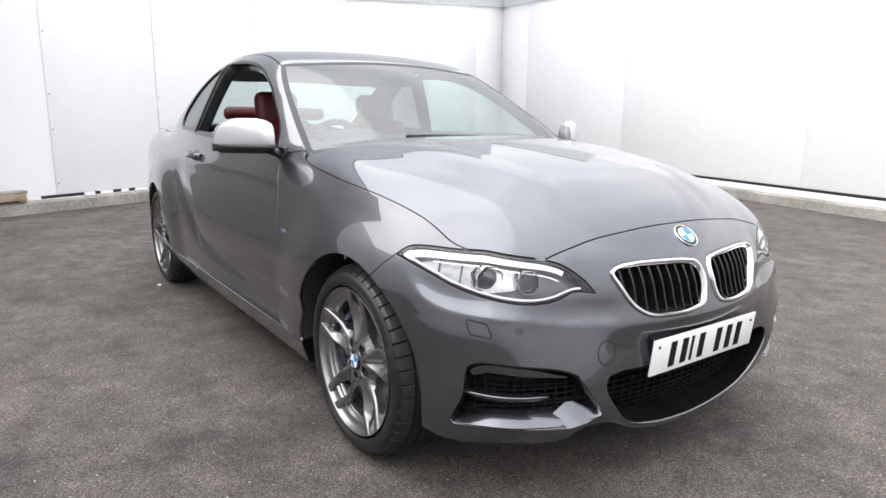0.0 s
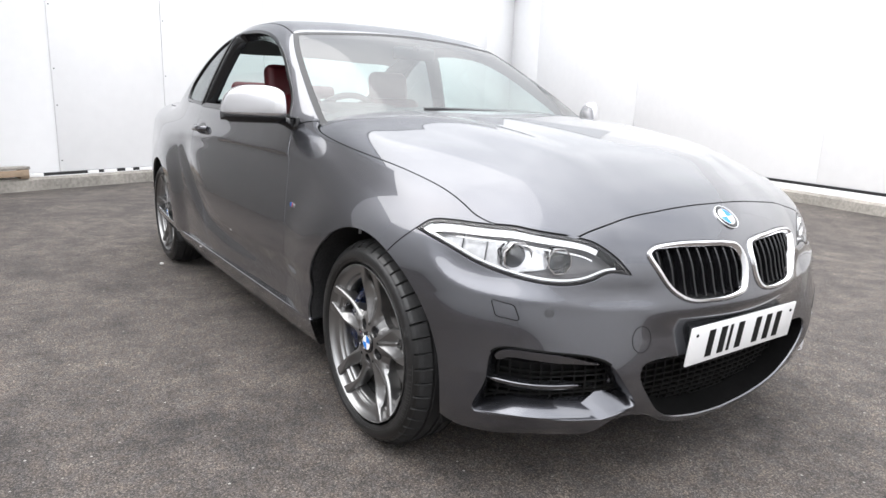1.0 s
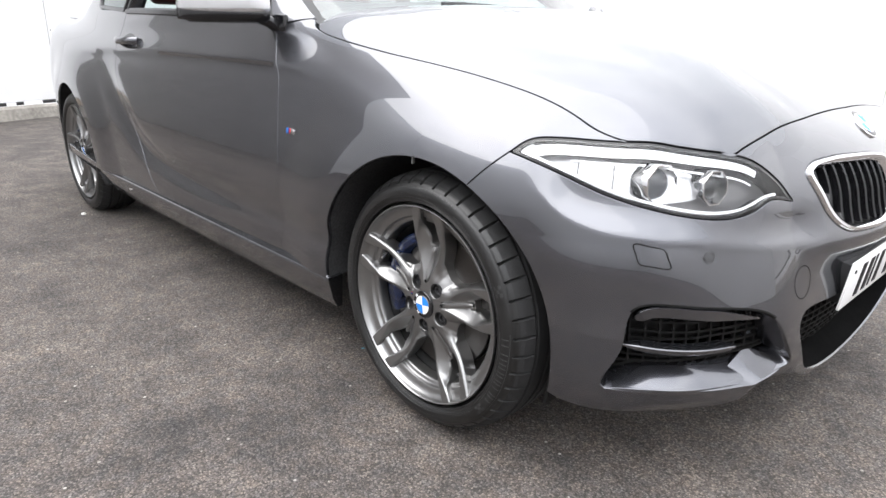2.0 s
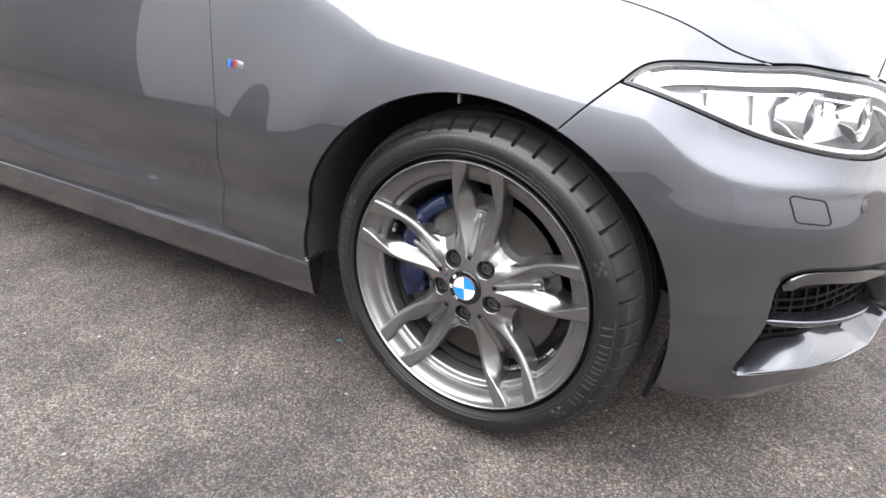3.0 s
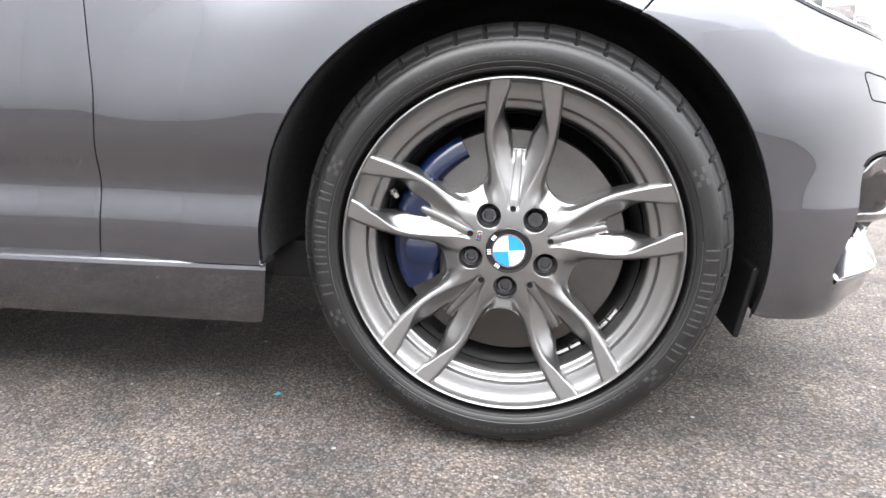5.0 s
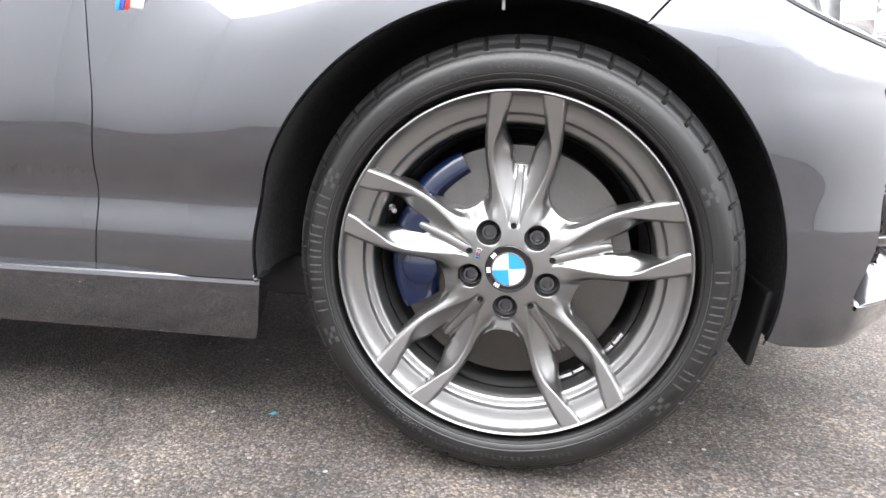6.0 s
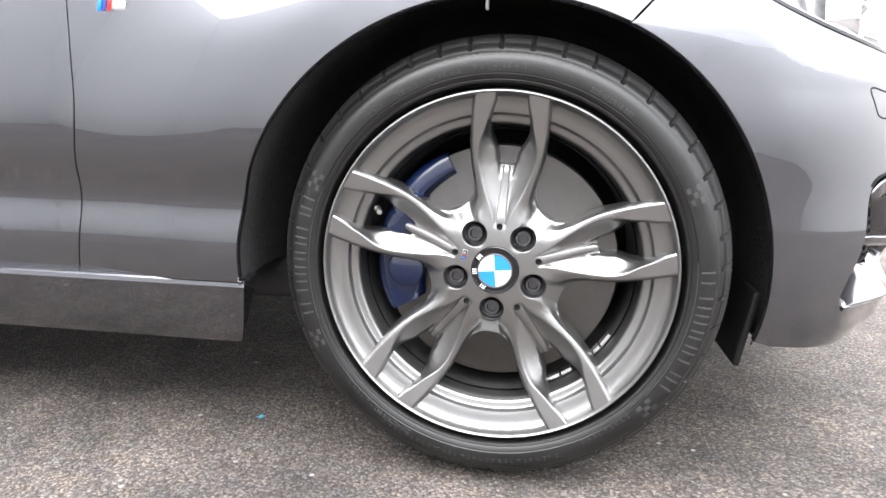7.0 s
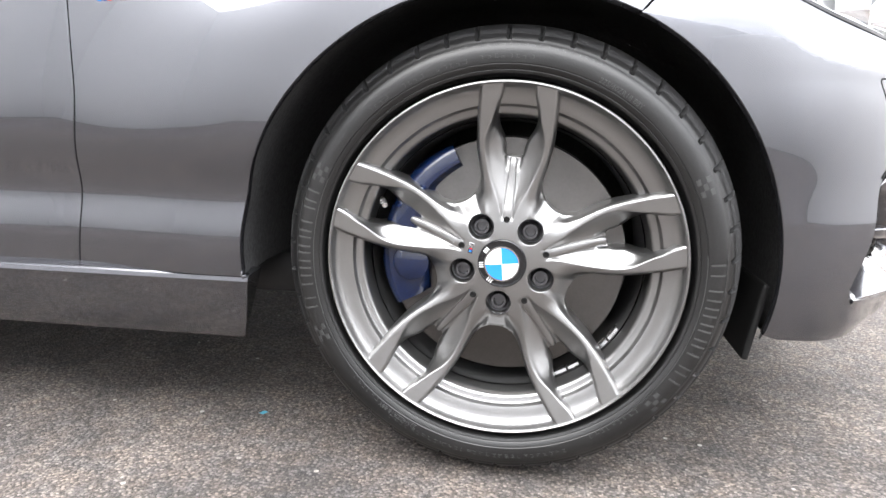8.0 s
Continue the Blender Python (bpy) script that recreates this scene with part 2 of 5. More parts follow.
def part(name, mesh, material, parent=None, label="", smooth=True):
    """Links a mesh (or a bmesh) as one object under a thing."""
    if isinstance(mesh, bmesh.types.BMesh):
        data = bpy.data.meshes.new(name)
        mesh.to_mesh(data)
        mesh.free()
        if smooth:
            data.shade_smooth()
            data.set_sharp_from_angle(angle=radians(35))
        mesh = data
    if not mesh.materials:
        mesh.materials.append(material)
    ob = new(name, mesh)
    if parent:
        ob.parent = parent
    if label:
        tagged(ob, label)
    return ob


def thing(name, label, category, m=None, group="", kind=""):
    ob = new(name)
    ob.empty_display_size = .1
    if m is not None:
        ob.matrix_basis = m
    return tagged(ob, label, category, group, kind)


def mesh_of(name, verts, faces, normals=None):
    data = bpy.data.meshes.new(name)
    data.from_pydata([tuple(map(float, v)) for v in verts], [], faces)
    data.update()
    data.shade_smooth()
    if normals is not None:
        data.normals_split_custom_set_from_vertices([tuple(map(float, n)) for n in normals])
    return data


def spline(pts, gap=.008, closed=False):
    """Points close together on a smooth curve through pts (Catmull-Rom, centripetal)."""
    p = np.array(pts, float)
    n = len(p)
    if n == 2 and not closed:
        k = max(2, int(np.linalg.norm(p[1] - p[0]) / gap) + 1)
        return p[0] + (p[1] - p[0]) * np.linspace(0, 1, k)[:, None]
    out = []
    for i in range(n if closed else n - 1):
        a = p[(i - 1) % n] if closed or i > 0 else 2 * p[0] - p[1]
        b, c = p[i], p[(i + 1) % n]
        d = p[(i + 2) % n] if closed or i + 2 < n else 2 * p[-1] - p[-2]
        t1 = np.linalg.norm(b - a) ** .5 + 1e-6
        t2 = t1 + np.linalg.norm(c - b) ** .5 + 1e-6
        t3 = t2 + np.linalg.norm(d - c) ** .5 + 1e-6
        k = max(2, int(np.linalg.norm(c - b) / gap) + 1)
        t = np.linspace(t1, t2, k, endpoint=False)[:, None]
        A1, A2, A3 = a + (b - a) * t / t1, b + (c - b) * (t - t1) / (t2 - t1), c + (d - c) * (t - t2) / (t3 - t2)
        B1, B2 = A1 + (A2 - A1) * t / t2, A2 + (A3 - A2) * (t - t1) / (t3 - t1)
        out.append(B1 + (B2 - B1) * (t - t1) / (t2 - t1))
    out = np.concatenate(out)
    return out if closed else np.vstack([out, p[-1]])


def ring(*runs):
    """A closed outline out of runs of points, end to end."""
    out = [np.asarray(runs[0])]
    for r in runs[1:]:
        out.append(np.asarray(r))
    p = np.vstack(out)
    keep = np.linalg.norm(p - np.roll(p, 1, axis=0), axis=1) > .0015
    return p[keep]


def inside(poly, pts):
    x, y = pts[:, 0], pts[:, 1]
    c = np.zeros(len(pts), bool)
    a, b = poly, np.roll(poly, -1, axis=0)
    for (x0, y0), (x1, y1) in zip(a, b):
        if y0 == y1:
            continue
        c ^= ((y0 > y) != (y1 > y)) & (x < (x1 - x0) * (y - y0) / (y1 - y0) + x0)
    return c


def shrink(poly, d):
    """Moves a 2D outline inwards by d."""
    area = np.sum(poly[:, 0] * np.roll(poly[:, 1], -1) - np.roll(poly[:, 0], -1) * poly[:, 1])
    t = np.roll(poly, -1, axis=0) - np.roll(poly, 1, axis=0)
    t /= np.maximum(np.linalg.norm(t, axis=1, keepdims=True), 1e-9)
    n = np.stack([-t[:, 1], t[:, 0]], axis=1) * (1 if area > 0 else -1)
    return poly + n * d


def fill(loops, gap):
    """Triangles of even size inside the first outline and outside the others."""
    from mathutils.geometry import delaunay_2d_cdt
    rim, edges = [], []
    for loop in loops:
        k = len(rim)
        rim += [tuple(p) for p in loop]
        edges += [(k + i, k + (i + 1) % len(loop)) for i in range(len(loop))]
    R = np.array(rim)
    lo, hi = R.min(axis=0), R.max(axis=0)
    gx, gy = np.meshgrid(np.arange(lo[0], hi[0], gap), np.arange(lo[1], hi[1], gap * .866))
    gx[1::2] += gap / 2
    g = np.stack([gx.ravel(), gy.ravel()], axis=1)
    ok = inside(loops[0], g)
    for h in loops[1:]:
        ok &= ~inside(h, g)
    g = g[ok]
    far = np.ones(len(g), bool)
    for i in range(0, len(g), 2000):
        d = np.linalg.norm(g[i:i + 2000, None] - R[None], axis=2).min(axis=1)
        far[i:i + 2000] = d > gap * .55
    g = g[far]
    pts = [Vector(p) for p in rim] + [Vector(p) for p in g]
    v, _, f, _, _, _ = delaunay_2d_cdt(pts, edges, [], 0, 1e-6)
    V = np.array([tuple(p) for p in v])
    F = np.array([tuple(t) for t in f if len(t) == 3])
    c = V[F].mean(axis=1)
    ok = inside(loops[0], c)
    for h in loops[1:]:
        ok &= ~inside(h, c)
    F = F[ok]
    a, b, d = V[F[:, 0]], V[F[:, 1]], V[F[:, 2]]
    cross = (b[:, 0] - a[:, 0]) * (d[:, 1] - a[:, 1]) - (b[:, 1] - a[:, 1]) * (d[:, 0] - a[:, 0])
    F[cross < 0] = F[cross < 0][:, ::-1]
    return V, F[np.abs(cross) > 1e-12]


class SideView:
    """Looks at the car's right flank, from obliquely above."""
    tilt = .55

    def flat(self, p):
        return np.stack([p[:, 0], (p[:, 1] * self.tilt + p[:, 2]) / math.hypot(1, self.tilt)], axis=1)

    def rays(self, q):
        h = math.hypot(1, self.tilt)
        way = np.array([0, 1 / h, -self.tilt / h])
        start = np.stack([q[:, 0], q[:, 1] * self.tilt / h, q[:, 1] / h], axis=1) - way * 2.2
        return start, way[None]


class TopView:
    def flat(self, p):
        return p[:, :2].copy()

    def rays(self, q):
        return np.column_stack([q, np.full(len(q), 1.75)]), np.array([[0, 0, -1.0]])


class RoundView:
    """Looks inwards to an upright axis at x = at."""

    def __init__(self, at, ahead):
        self.at, self.ahead, self.r = at, ahead, .85

    def flat(self, p):
        return np.stack([np.arctan2(p[:, 1], (p[:, 0] - self.at) * self.ahead) * self.r * self.ahead, p[:, 2]], axis=1)

    def rays(self, q):
        a = q[:, 0] / self.r * self.ahead
        out = np.stack([np.cos(a) * self.ahead, np.sin(a), 0 * a], axis=1)
        return np.array([[self.at, 0, 0]]) + out * 1.9 + np.column_stack([0 * a, 0 * a, q[:, 1]]), -out


SIDE_ON, FROM_ABOVE, FROM_AHEAD, FROM_BEHIND = SideView(), TopView(), RoundView(-.25, 1), RoundView(-2.5, -1)


def on_side(x, z, f=None):
    x, z = np.broadcast_arrays(np.asarray(x, float), np.asarray(z, float))
    return cast(f or lower_body, np.stack([x.ravel(), 0 * x.ravel() - 1.4, z.ravel()], axis=1), [[0, 1, 0]], 1.4)


def on_top(x, y, f=None):
    x, y = np.broadcast_arrays(np.asarray(x, float), np.asarray(y, float))
    return cast(f or lower_body, np.stack([x.ravel(), y.ravel(), 0 * x.ravel() + 1.75], axis=1), [[0, 0, -1]], 1.6)


def skin(name, view, loops, f, gap=.016, seam=.002, depth=.012, sink=0.0, lip=.0012):
    """A panel of the surface f inside 3D outlines (the first) and outside holes (the rest), with edges turned in."""
    flat = []
    for i, loop in enumerate(loops):
        q = view.flat(np.asarray(loop))
        flat.append(shrink(q, seam if i == 0 else -seam * .5))
    V, F = fill(flat, gap)
    s, w = view.rays(V)
    P = cast(f, s, w, 2.2, 110)
    N = slope(f, P)
    P = P - N * sink
    a, b, c = P[F[:, 0]], P[F[:, 1]], P[F[:, 2]]
    if np.sum(np.cross(b - a, c - a) * N[F[:, 0]]) < 0:
        F = F[:, ::-1]
    verts, normals, faces = [P], [N], [tuple(map(int, t)) for t in F]
    if depth:
        count = {}
        for t in F:
            for i in range(3):
                e = (int(t[i]), int(t[(i + 1) % 3]))
                count[e] = count.get(e, 0) + 1
        edge = [e for e in count if (e[1], e[0]) not in count]
        ids = sorted({i for e in edge for i in e})
        where = {v: k for k, v in enumerate(ids)}
        side = np.zeros((len(ids), 3))
        for i, j in edge:
            o = np.cross(P[j] - P[i], N[i])
            o /= max(np.linalg.norm(o), 1e-9)
            side[where[i]] += o
            side[where[j]] += o
        side /= np.maximum(np.linalg.norm(side, axis=1, keepdims=True), 1e-9)
        n0, B, M = len(P), P[ids], N[ids]
        k = len(ids)
        verts += [B + (side - M) * lip, B + side * lip - M * depth]
        normals += [(side + M * .3) / np.linalg.norm(side + M * .3, axis=1, keepdims=True), side]
        for i, j in edge:
            a, b = where[i], where[j]
            faces.append((j, i, n0 + a, n0 + b))
            faces.append((n0 + b, n0 + a, n0 + k + a, n0 + k + b))
    return mesh_of(name, np.vstack(verts), faces, np.vstack(normals))


def mirrored(mesh):
    """The same mesh on the car's other side."""
    n = len(mesh.vertices)
    v = np.empty(n * 3, np.float32)
    mesh.vertices.foreach_get("co", v)
    v = v.reshape(-1, 3) * (1, -1, 1)
    k = np.empty(len(mesh.loops) * 3, np.float32)
    mesh.corner_normals.foreach_get("vector", k)
    k = k.reshape(-1, 3) * (1, -1, 1)
    faces, order = [], []
    for p in mesh.polygons:
        faces.append(tuple(reversed(p.vertices)))
        order += list(reversed(p.loop_indices))
    data = bpy.data.meshes.new(mesh.name)
    data.from_pydata(v.tolist(), [], faces)
    data.update()
    data.shade_smooth()
    data.normals_split_custom_set(k[order].tolist())
    return data


def pair(name, mesh, material, parent, label=""):
    """A part on the right and its twin on the left."""
    twin = mirrored(mesh)
    return part(name, mesh, material, parent, label), part(name, twin, material, parent, label)


def box(size, at=(0, 0, 0), bevel=.004, m=None, segments=2):
    bm = bmesh.new()
    bmesh.ops.create_cube(bm, size=1, matrix=Matrix.LocRotScale(at, None, size))
    if bevel:
        bmesh.ops.bevel(bm, geom=bm.edges[:], offset=bevel, segments=segments, affect="EDGES", profile=.5)
    if m is not None:
        bm.transform(m)
    return bm


def merge(*bms):
    """Several bmeshes in one."""
    base = bms[0]
    for b in bms[1:]:
        d = bpy.data.meshes.new("tmp")
        b.to_mesh(d)
        b.free()
        base.from_mesh(d)
        bpy.data.meshes.remove(d)
    return base


def turned(profile, steps=96, arc=(0, 360), m=None, closed=False):
    """A solid of revolution about z: profile of (radius, height)."""
    bm = bmesh.new()
    full = abs(arc[1] - arc[0]) >= 360
    n = steps if full else steps + 1
    rows = []
    for i in range(n):
        a = radians(arc[0] + (arc[1] - arc[0]) * i / steps)
        rows.append([bm.verts.new((r * math.cos(a), r * math.sin(a), h)) for r, h in profile])
    for i in range(steps):
        p, q = rows[i], rows[(i + 1) % n]
        for j in range(len(profile) - (0 if closed else 1)):
            k = (j + 1) % len(profile)
            bm.faces.new((p[j], q[j], q[k], p[k]))
    bmesh.ops.remove_doubles(bm, verts=bm.verts[:], dist=1e-6)
    bmesh.ops.recalc_face_normals(bm, faces=bm.faces[:])
    if m is not None:
        bm.transform(m)
    return bm


def tube(path, section, closed=False, up=None, scale=None):
    """A section (2D points) swept along a path of 3D points; up gives the section's second axis along the path."""
    p = np.asarray(path, float)
    n = len(p)
    t = (np.roll(p, -1, axis=0) - np.roll(p, 1, axis=0)) if closed else np.gradient(p, axis=0)
    t /= np.maximum(np.linalg.norm(t, axis=1, keepdims=True), 1e-9)
    u = np.broadcast_to(np.asarray(up if up is not None else (0, 0, 1.0), float), p.shape)
    a = np.cross(t, u)
    a /= np.maximum(np.linalg.norm(a, axis=1, keepdims=True), 1e-9)
    b = np.cross(a, t)
    sec = np.asarray(section, float)
    bm = bmesh.new()
    rows = []
    for i in range(n):
        k = 1 if scale is None else scale[i]
        rows.append([bm.verts.new(p[i] + (a[i] * s + b[i] * h) * k) for s, h in sec])
    m = len(sec)
    for i in range(n if closed else n - 1):
        r, q = rows[i], rows[(i + 1) % n]
        for j in range(m):
            bm.faces.new((r[j], r[(j + 1) % m], q[(j + 1) % m], q[j]))
    if not closed:
        bm.faces.new(rows[0])
        bm.faces.new(rows[-1])
    bmesh.ops.recalc_face_normals(bm, faces=bm.faces[:])
    return bm


def circle(r, n=10, squash=1.0):
    return [(r * math.cos(2 * math.pi * i / n), r * squash * math.sin(2 * math.pi * i / n)) for i in range(n)]


def sheet(xs, ys, fn):
    """A grid mesh: fn(x, y) gives the points."""
    bm = bmesh.new()
    rows = [[bm.verts.new(fn(x, y)) for y in ys] for x in xs]
    for i in range(len(xs) - 1):
        for j in range(len(ys) - 1):
            bm.faces.new((rows[i][j], rows[i + 1][j], rows[i + 1][j + 1], rows[i][j + 1]))
    return bm


def lettering(text, size, depth=.0006):
    """Blender's built-in font as a list of (verts, faces), flat, left to right from x = 0, and the width."""
    c = bpy.data.curves.new("text", "FONT")
    c.body, c.size, c.extrude, c.resolution_u = text, size, depth, 2
    o = new("text", c)
    bpy.context.view_layer.update()
    d = bpy.data.meshes.new_from_object(o.evaluated_get(bpy.context.evaluated_depsgraph_get()))
    bpy.data.objects.remove(o)
    bm = bmesh.new()
    bm.from_mesh(d)
    bpy.data.meshes.remove(d)
    bpy.data.curves.remove(c)
    width = max((v.co.x for v in bm.verts), default=0)
    return bm, width

# ---- the yard: asphalt, two hoarding walls, kerbs ----


def asphalt():
    m = bpy.data.materials.new("worn_asphalt")
    m.use_nodes = True
    n, l = m.node_tree.nodes, m.node_tree.links
    b = n["Principled BSDF"]
    geo = n.new("ShaderNodeNewGeometry")

    def tex(kind, scale, **kw):
        t = n.new(kind)
        t.inputs["Scale"].default_value = scale
        for k, v in kw.items():
            t.inputs[k].default_value = v
        l.new(geo.outputs["Position"], t.inputs["Vector"])
        return t

    def ramp(src, stops):
        r = n.new("ShaderNodeValToRGB")
        while len(r.color_ramp.elements) < len(stops):
            r.color_ramp.elements.new(.5)
        for e, (p, c) in zip(r.color_ramp.elements, stops):
            e.position, e.color = p, (*c, 1)
        l.new(src, r.inputs["Fac"])
        return r.outputs["Color"]

    def mix(a, c, fac, mode="MIX"):
        x = n.new("ShaderNodeMix")
        x.data_type, x.blend_type = "RGBA", mode
        if isinstance(fac, float):
            x.inputs["Factor"].default_value = fac
        else:
            l.new(fac, x.inputs["Factor"])
        l.new(a, x.inputs[6])
        l.new(c, x.inputs[7])
        return x.outputs[2]

    stones = tex("ShaderNodeTexVoronoi", 250, Randomness=1.0)
    chips = tex("ShaderNodeTexVoronoi", 75, Randomness=1.0)
    grit = tex("ShaderNodeTexNoise", 420, Detail=3)
    stain = tex("ShaderNodeTexNoise", 1.1, Detail=6, Roughness=.62)
    patch = tex("ShaderNodeTexNoise", 6.5, Detail=5, Roughness=.6)
    hue = tex("ShaderNodeTexNoise", 28, Detail=3)
    sep = n.new("ShaderNodeSeparateColor")
    l.new(stones.outputs["Color"], sep.inputs["Color"])
    stone = ramp(sep.outputs["Red"], [(0, (.056, .053, .051)), (.45, (.114, .108, .105)), (.8, (.182, .172, .165)), (1, (.28, .266, .255))])
    tar = ramp(stones.outputs["Distance"], [(.0, (1, 1, 1)), (.45, (.85, .85, .85)), (.8, (.25, .25, .25))])
    c = mix(stone, tar, .60, "MULTIPLY")
    c = mix(c, ramp(stain.outputs["Fac"], [(.30, (.46, .46, .47)), (.44, (.82, .80, .79)), (.55, (.98, .955, .93)), (.72, (1.26, 1.21, 1.15))]), 1.0, "MULTIPLY")
    c = mix(c, ramp(patch.outputs["Fac"], [(.3, (.60, .60, .61)), (.7, (1.28, 1.23, 1.19))]), 1.0, "MULTIPLY")
    c = mix(c, ramp(hue.outputs["Fac"], [(.35, (.97, .97, .98)), (.65, (1.10, 1.01, .93))]), 1.0, "MULTIPLY")
    sp = n.new("ShaderNodeSeparateColor")
    l.new(chips.outputs["Color"], sp.inputs["Color"])
    rare = ramp(sp.outputs["Green"], [(.985, (0, 0, 0)), (.99, (1, 1, 1))])
    dot = ramp(chips.outputs["Distance"], [(.25, (1, 1, 1)), (.32, (0, 0, 0))])
    c = mix(c, ramp(sp.outputs["Blue"], [(0, (.3, .28, .25)), (1, (.42, .4, .37))]), mix(rare, dot, 1.0, "MULTIPLY"))
    l.new(c, b.inputs["Base Color"])
    b.inputs["Roughness"].default_value = .88
    add = n.new("ShaderNodeMath")
    add.operation = "MULTIPLY_ADD"
    l.new(stones.outputs["Distance"], add.inputs[0])
    add.inputs[1].default_value = -.8
    l.new(grit.outputs["Fac"], add.inputs[2])
    k = n.new("ShaderNodeBump")
    k.inputs["Strength"].default_value, k.inputs["Distance"].default_value = .8, .0045
    l.new(add.outputs[0], k.inputs["Height"])
    l.new(k.outputs["Normal"], b.inputs["Normal"])
    return m


ASPHALT = asphalt()
g = bmesh.new()
bmesh.ops.create_grid(g, x_segments=4, y_segments=4, size=1500)
tagged(part("ground", g, ASPHALT), "worn dark grey asphalt of a yard with stains", "ground", kind="structure")

CORNER = Vector((-11.55, 9.50, 0))
WALL_TOP = 3.89


def yard_wall(name, along, length, label, seams, rail, fall, dashes, clad, ribbed):
    """A hoarding of white panels on a concrete kerb, with corrugated cladding above; it runs from the corner."""
    along = Vector(along).normalized()
    face = Vector((-along.y, along.x, 0))
    if face.dot(Vector((0, 0, 0)) - CORNER) < 0:
        face = -face
    m = Matrix(((along.x, face.x, 0, CORNER.x), (along.y, face.y, 0, CORNER.y), (0, 0, 1, 0), (0, 0, 0, 1)))
    wall = thing(name, label, "wall", m, kind="structure")
    part("backing", box((length, .16, WALL_TOP + clad), (length / 2, -.09, (WALL_TOP + clad) / 2), 0), PANEL, wall)
    marks = [0.0, *seams]
    while marks[-1] + 1.6 < length:
        marks.append(marks[-1] + 1.6)
    for i, (a, b) in enumerate(zip(marks, marks[1:])):
        lean = .004 * math.sin(i * 2.3)
        part("panel", box((b - a - .007, .02, WALL_TOP - rail - .02), ((a + b) / 2, .003 + lean, (WALL_TOP + rail + .02) / 2), .003), PANEL, wall)
        for z in (.27, .89, 1.29, 1.97, 2.7):
            if i > 2:
                part("screw", turned([(.008, 0), (.007, .003), (0, .004)], 8, m=pose(b - .03, .013 + lean, z + rail * .2, -90, 0, 0)), STEEL, wall)
    bm = bmesh.new()
    n = int(ribbed / .076)
    prev = None
    for i in range(n * 4 + 1):
        x, off = i * .019, (.0, .028, .028, .0)[i % 4]
        low = WALL_TOP - fall * min(x, 6.6)
        pair_ = (bm.verts.new((x, .020 + off, low)), bm.verts.new((x, .020 + off, WALL_TOP + clad)))
        if prev:
            bm.faces.new((prev[0], pair_[0], pair_[1], prev[1]))
        prev = pair_
    part("cladding", bm, CLADDING, wall, "grey corrugated steel cladding", smooth=False)
    part("capping", box((ribbed, .22, .05), (ribbed / 2, -.06, WALL_TOP + clad + .026), .004), BLACK, wall, "dark capping strip")
    # A black strip stands in for the dark gap below the panels.
    part("gap_strip", box((length, .03, .036), (length / 2, .013, rail), .003), BLACK, wall, "black strip for the dark gap under the panels")
    part("foot_board", box((length, .03, max(rail - .148, .01)), (length / 2, .016, .13 + max(rail - .148, .01) / 2), .003), PANEL, wall, "white foot board")
    x = .12
    for i in range(int(length / .2) if dashes else 0):
        wide = dashes[i % len(dashes)]
        if x + wide > length:
            break
        part("tab", box((wide, .012, .040), (x + wide / 2, .034, rail), .002), PANEL, wall)
        x += wide + dashes[(i * 3 + 1) % len(dashes)] * (.7 if i % 4 else 2.4)
    k = bmesh.new()
    xs = np.linspace(0, length, int(length / .12) + 1)
    sec = [(.0, 0), (.0, .135), (.12, .135), (.145, .115), (.155, 0)]
    rows = []
    for x in xs:
        j = [noise.noise((x * 1.7, i * 3.1, 2.0)) * .010 + noise.noise((x * 9.0, i * 2.3, 5.0)) * .007 for i in range(5)]
        rows.append([k.verts.new((x, s + (j[i] if i > 1 else 0), h + (j[i] * .6 if 0 < i < 4 else 0))) for i, (s, h) in enumerate(sec)])
    for a, b in zip(rows, rows[1:]):
        for i in range(4):
            k.faces.new((a[i], b[i], b[i + 1], a[i + 1]))
    bmesh.ops.recalc_face_normals(k, faces=k.faces[:])
    part("kerb", k, CONCRETE, wall, "weathered concrete kerb", smooth=False)
    return wall


def unseen_wall(name, at, size, surface=PANEL):
    """An unseen plain wall added behind the camera to shape light and reflections."""
    tagged(part(name, box(size, at, .01), surface), "plain pale wall, unseen, added for its reflections", "wall", kind="structure")


unseen_wall("wall_south", (0, -7.2, 2.6), (34, .2, 5.2), PANEL)
unseen_wall("wall_east", (7.0, 0, 1.8), (.2, 14.2, 3.6), PANEL)
unseen_wall("wall_southwest", (-6.05, -5.8, 2.6), (.2, 2.6, 5.2), PANEL)
# Unseen tall wall added so that door and pillar reflect something dark.
tagged(part("reflection_wall", box((.3, 2.5, 7.0), (-6.05, -3.25, 3.5), .01), GREY_BRICK), "grey brick wall, unseen, added to darken the flank's reflections", "wall", kind="structure")
wall_west = yard_wall("wall_west", (4.58, -10.5, 0), 12.7, "white hoarding wall of flat panels on a concrete kerb", (1.4, 3.54, 6.28, 8.45, 10.17, 11.57), .155, .12, (.13, .21, .10, .16), 3.2, 12.7)
wall_north = yard_wall("wall_north", (9.59, -2.67, 0), 27, "white hoarding wall of flat panels on a concrete kerb", (1.5, 5.49, 9.5), .23, .08, (), .6, 5.5)

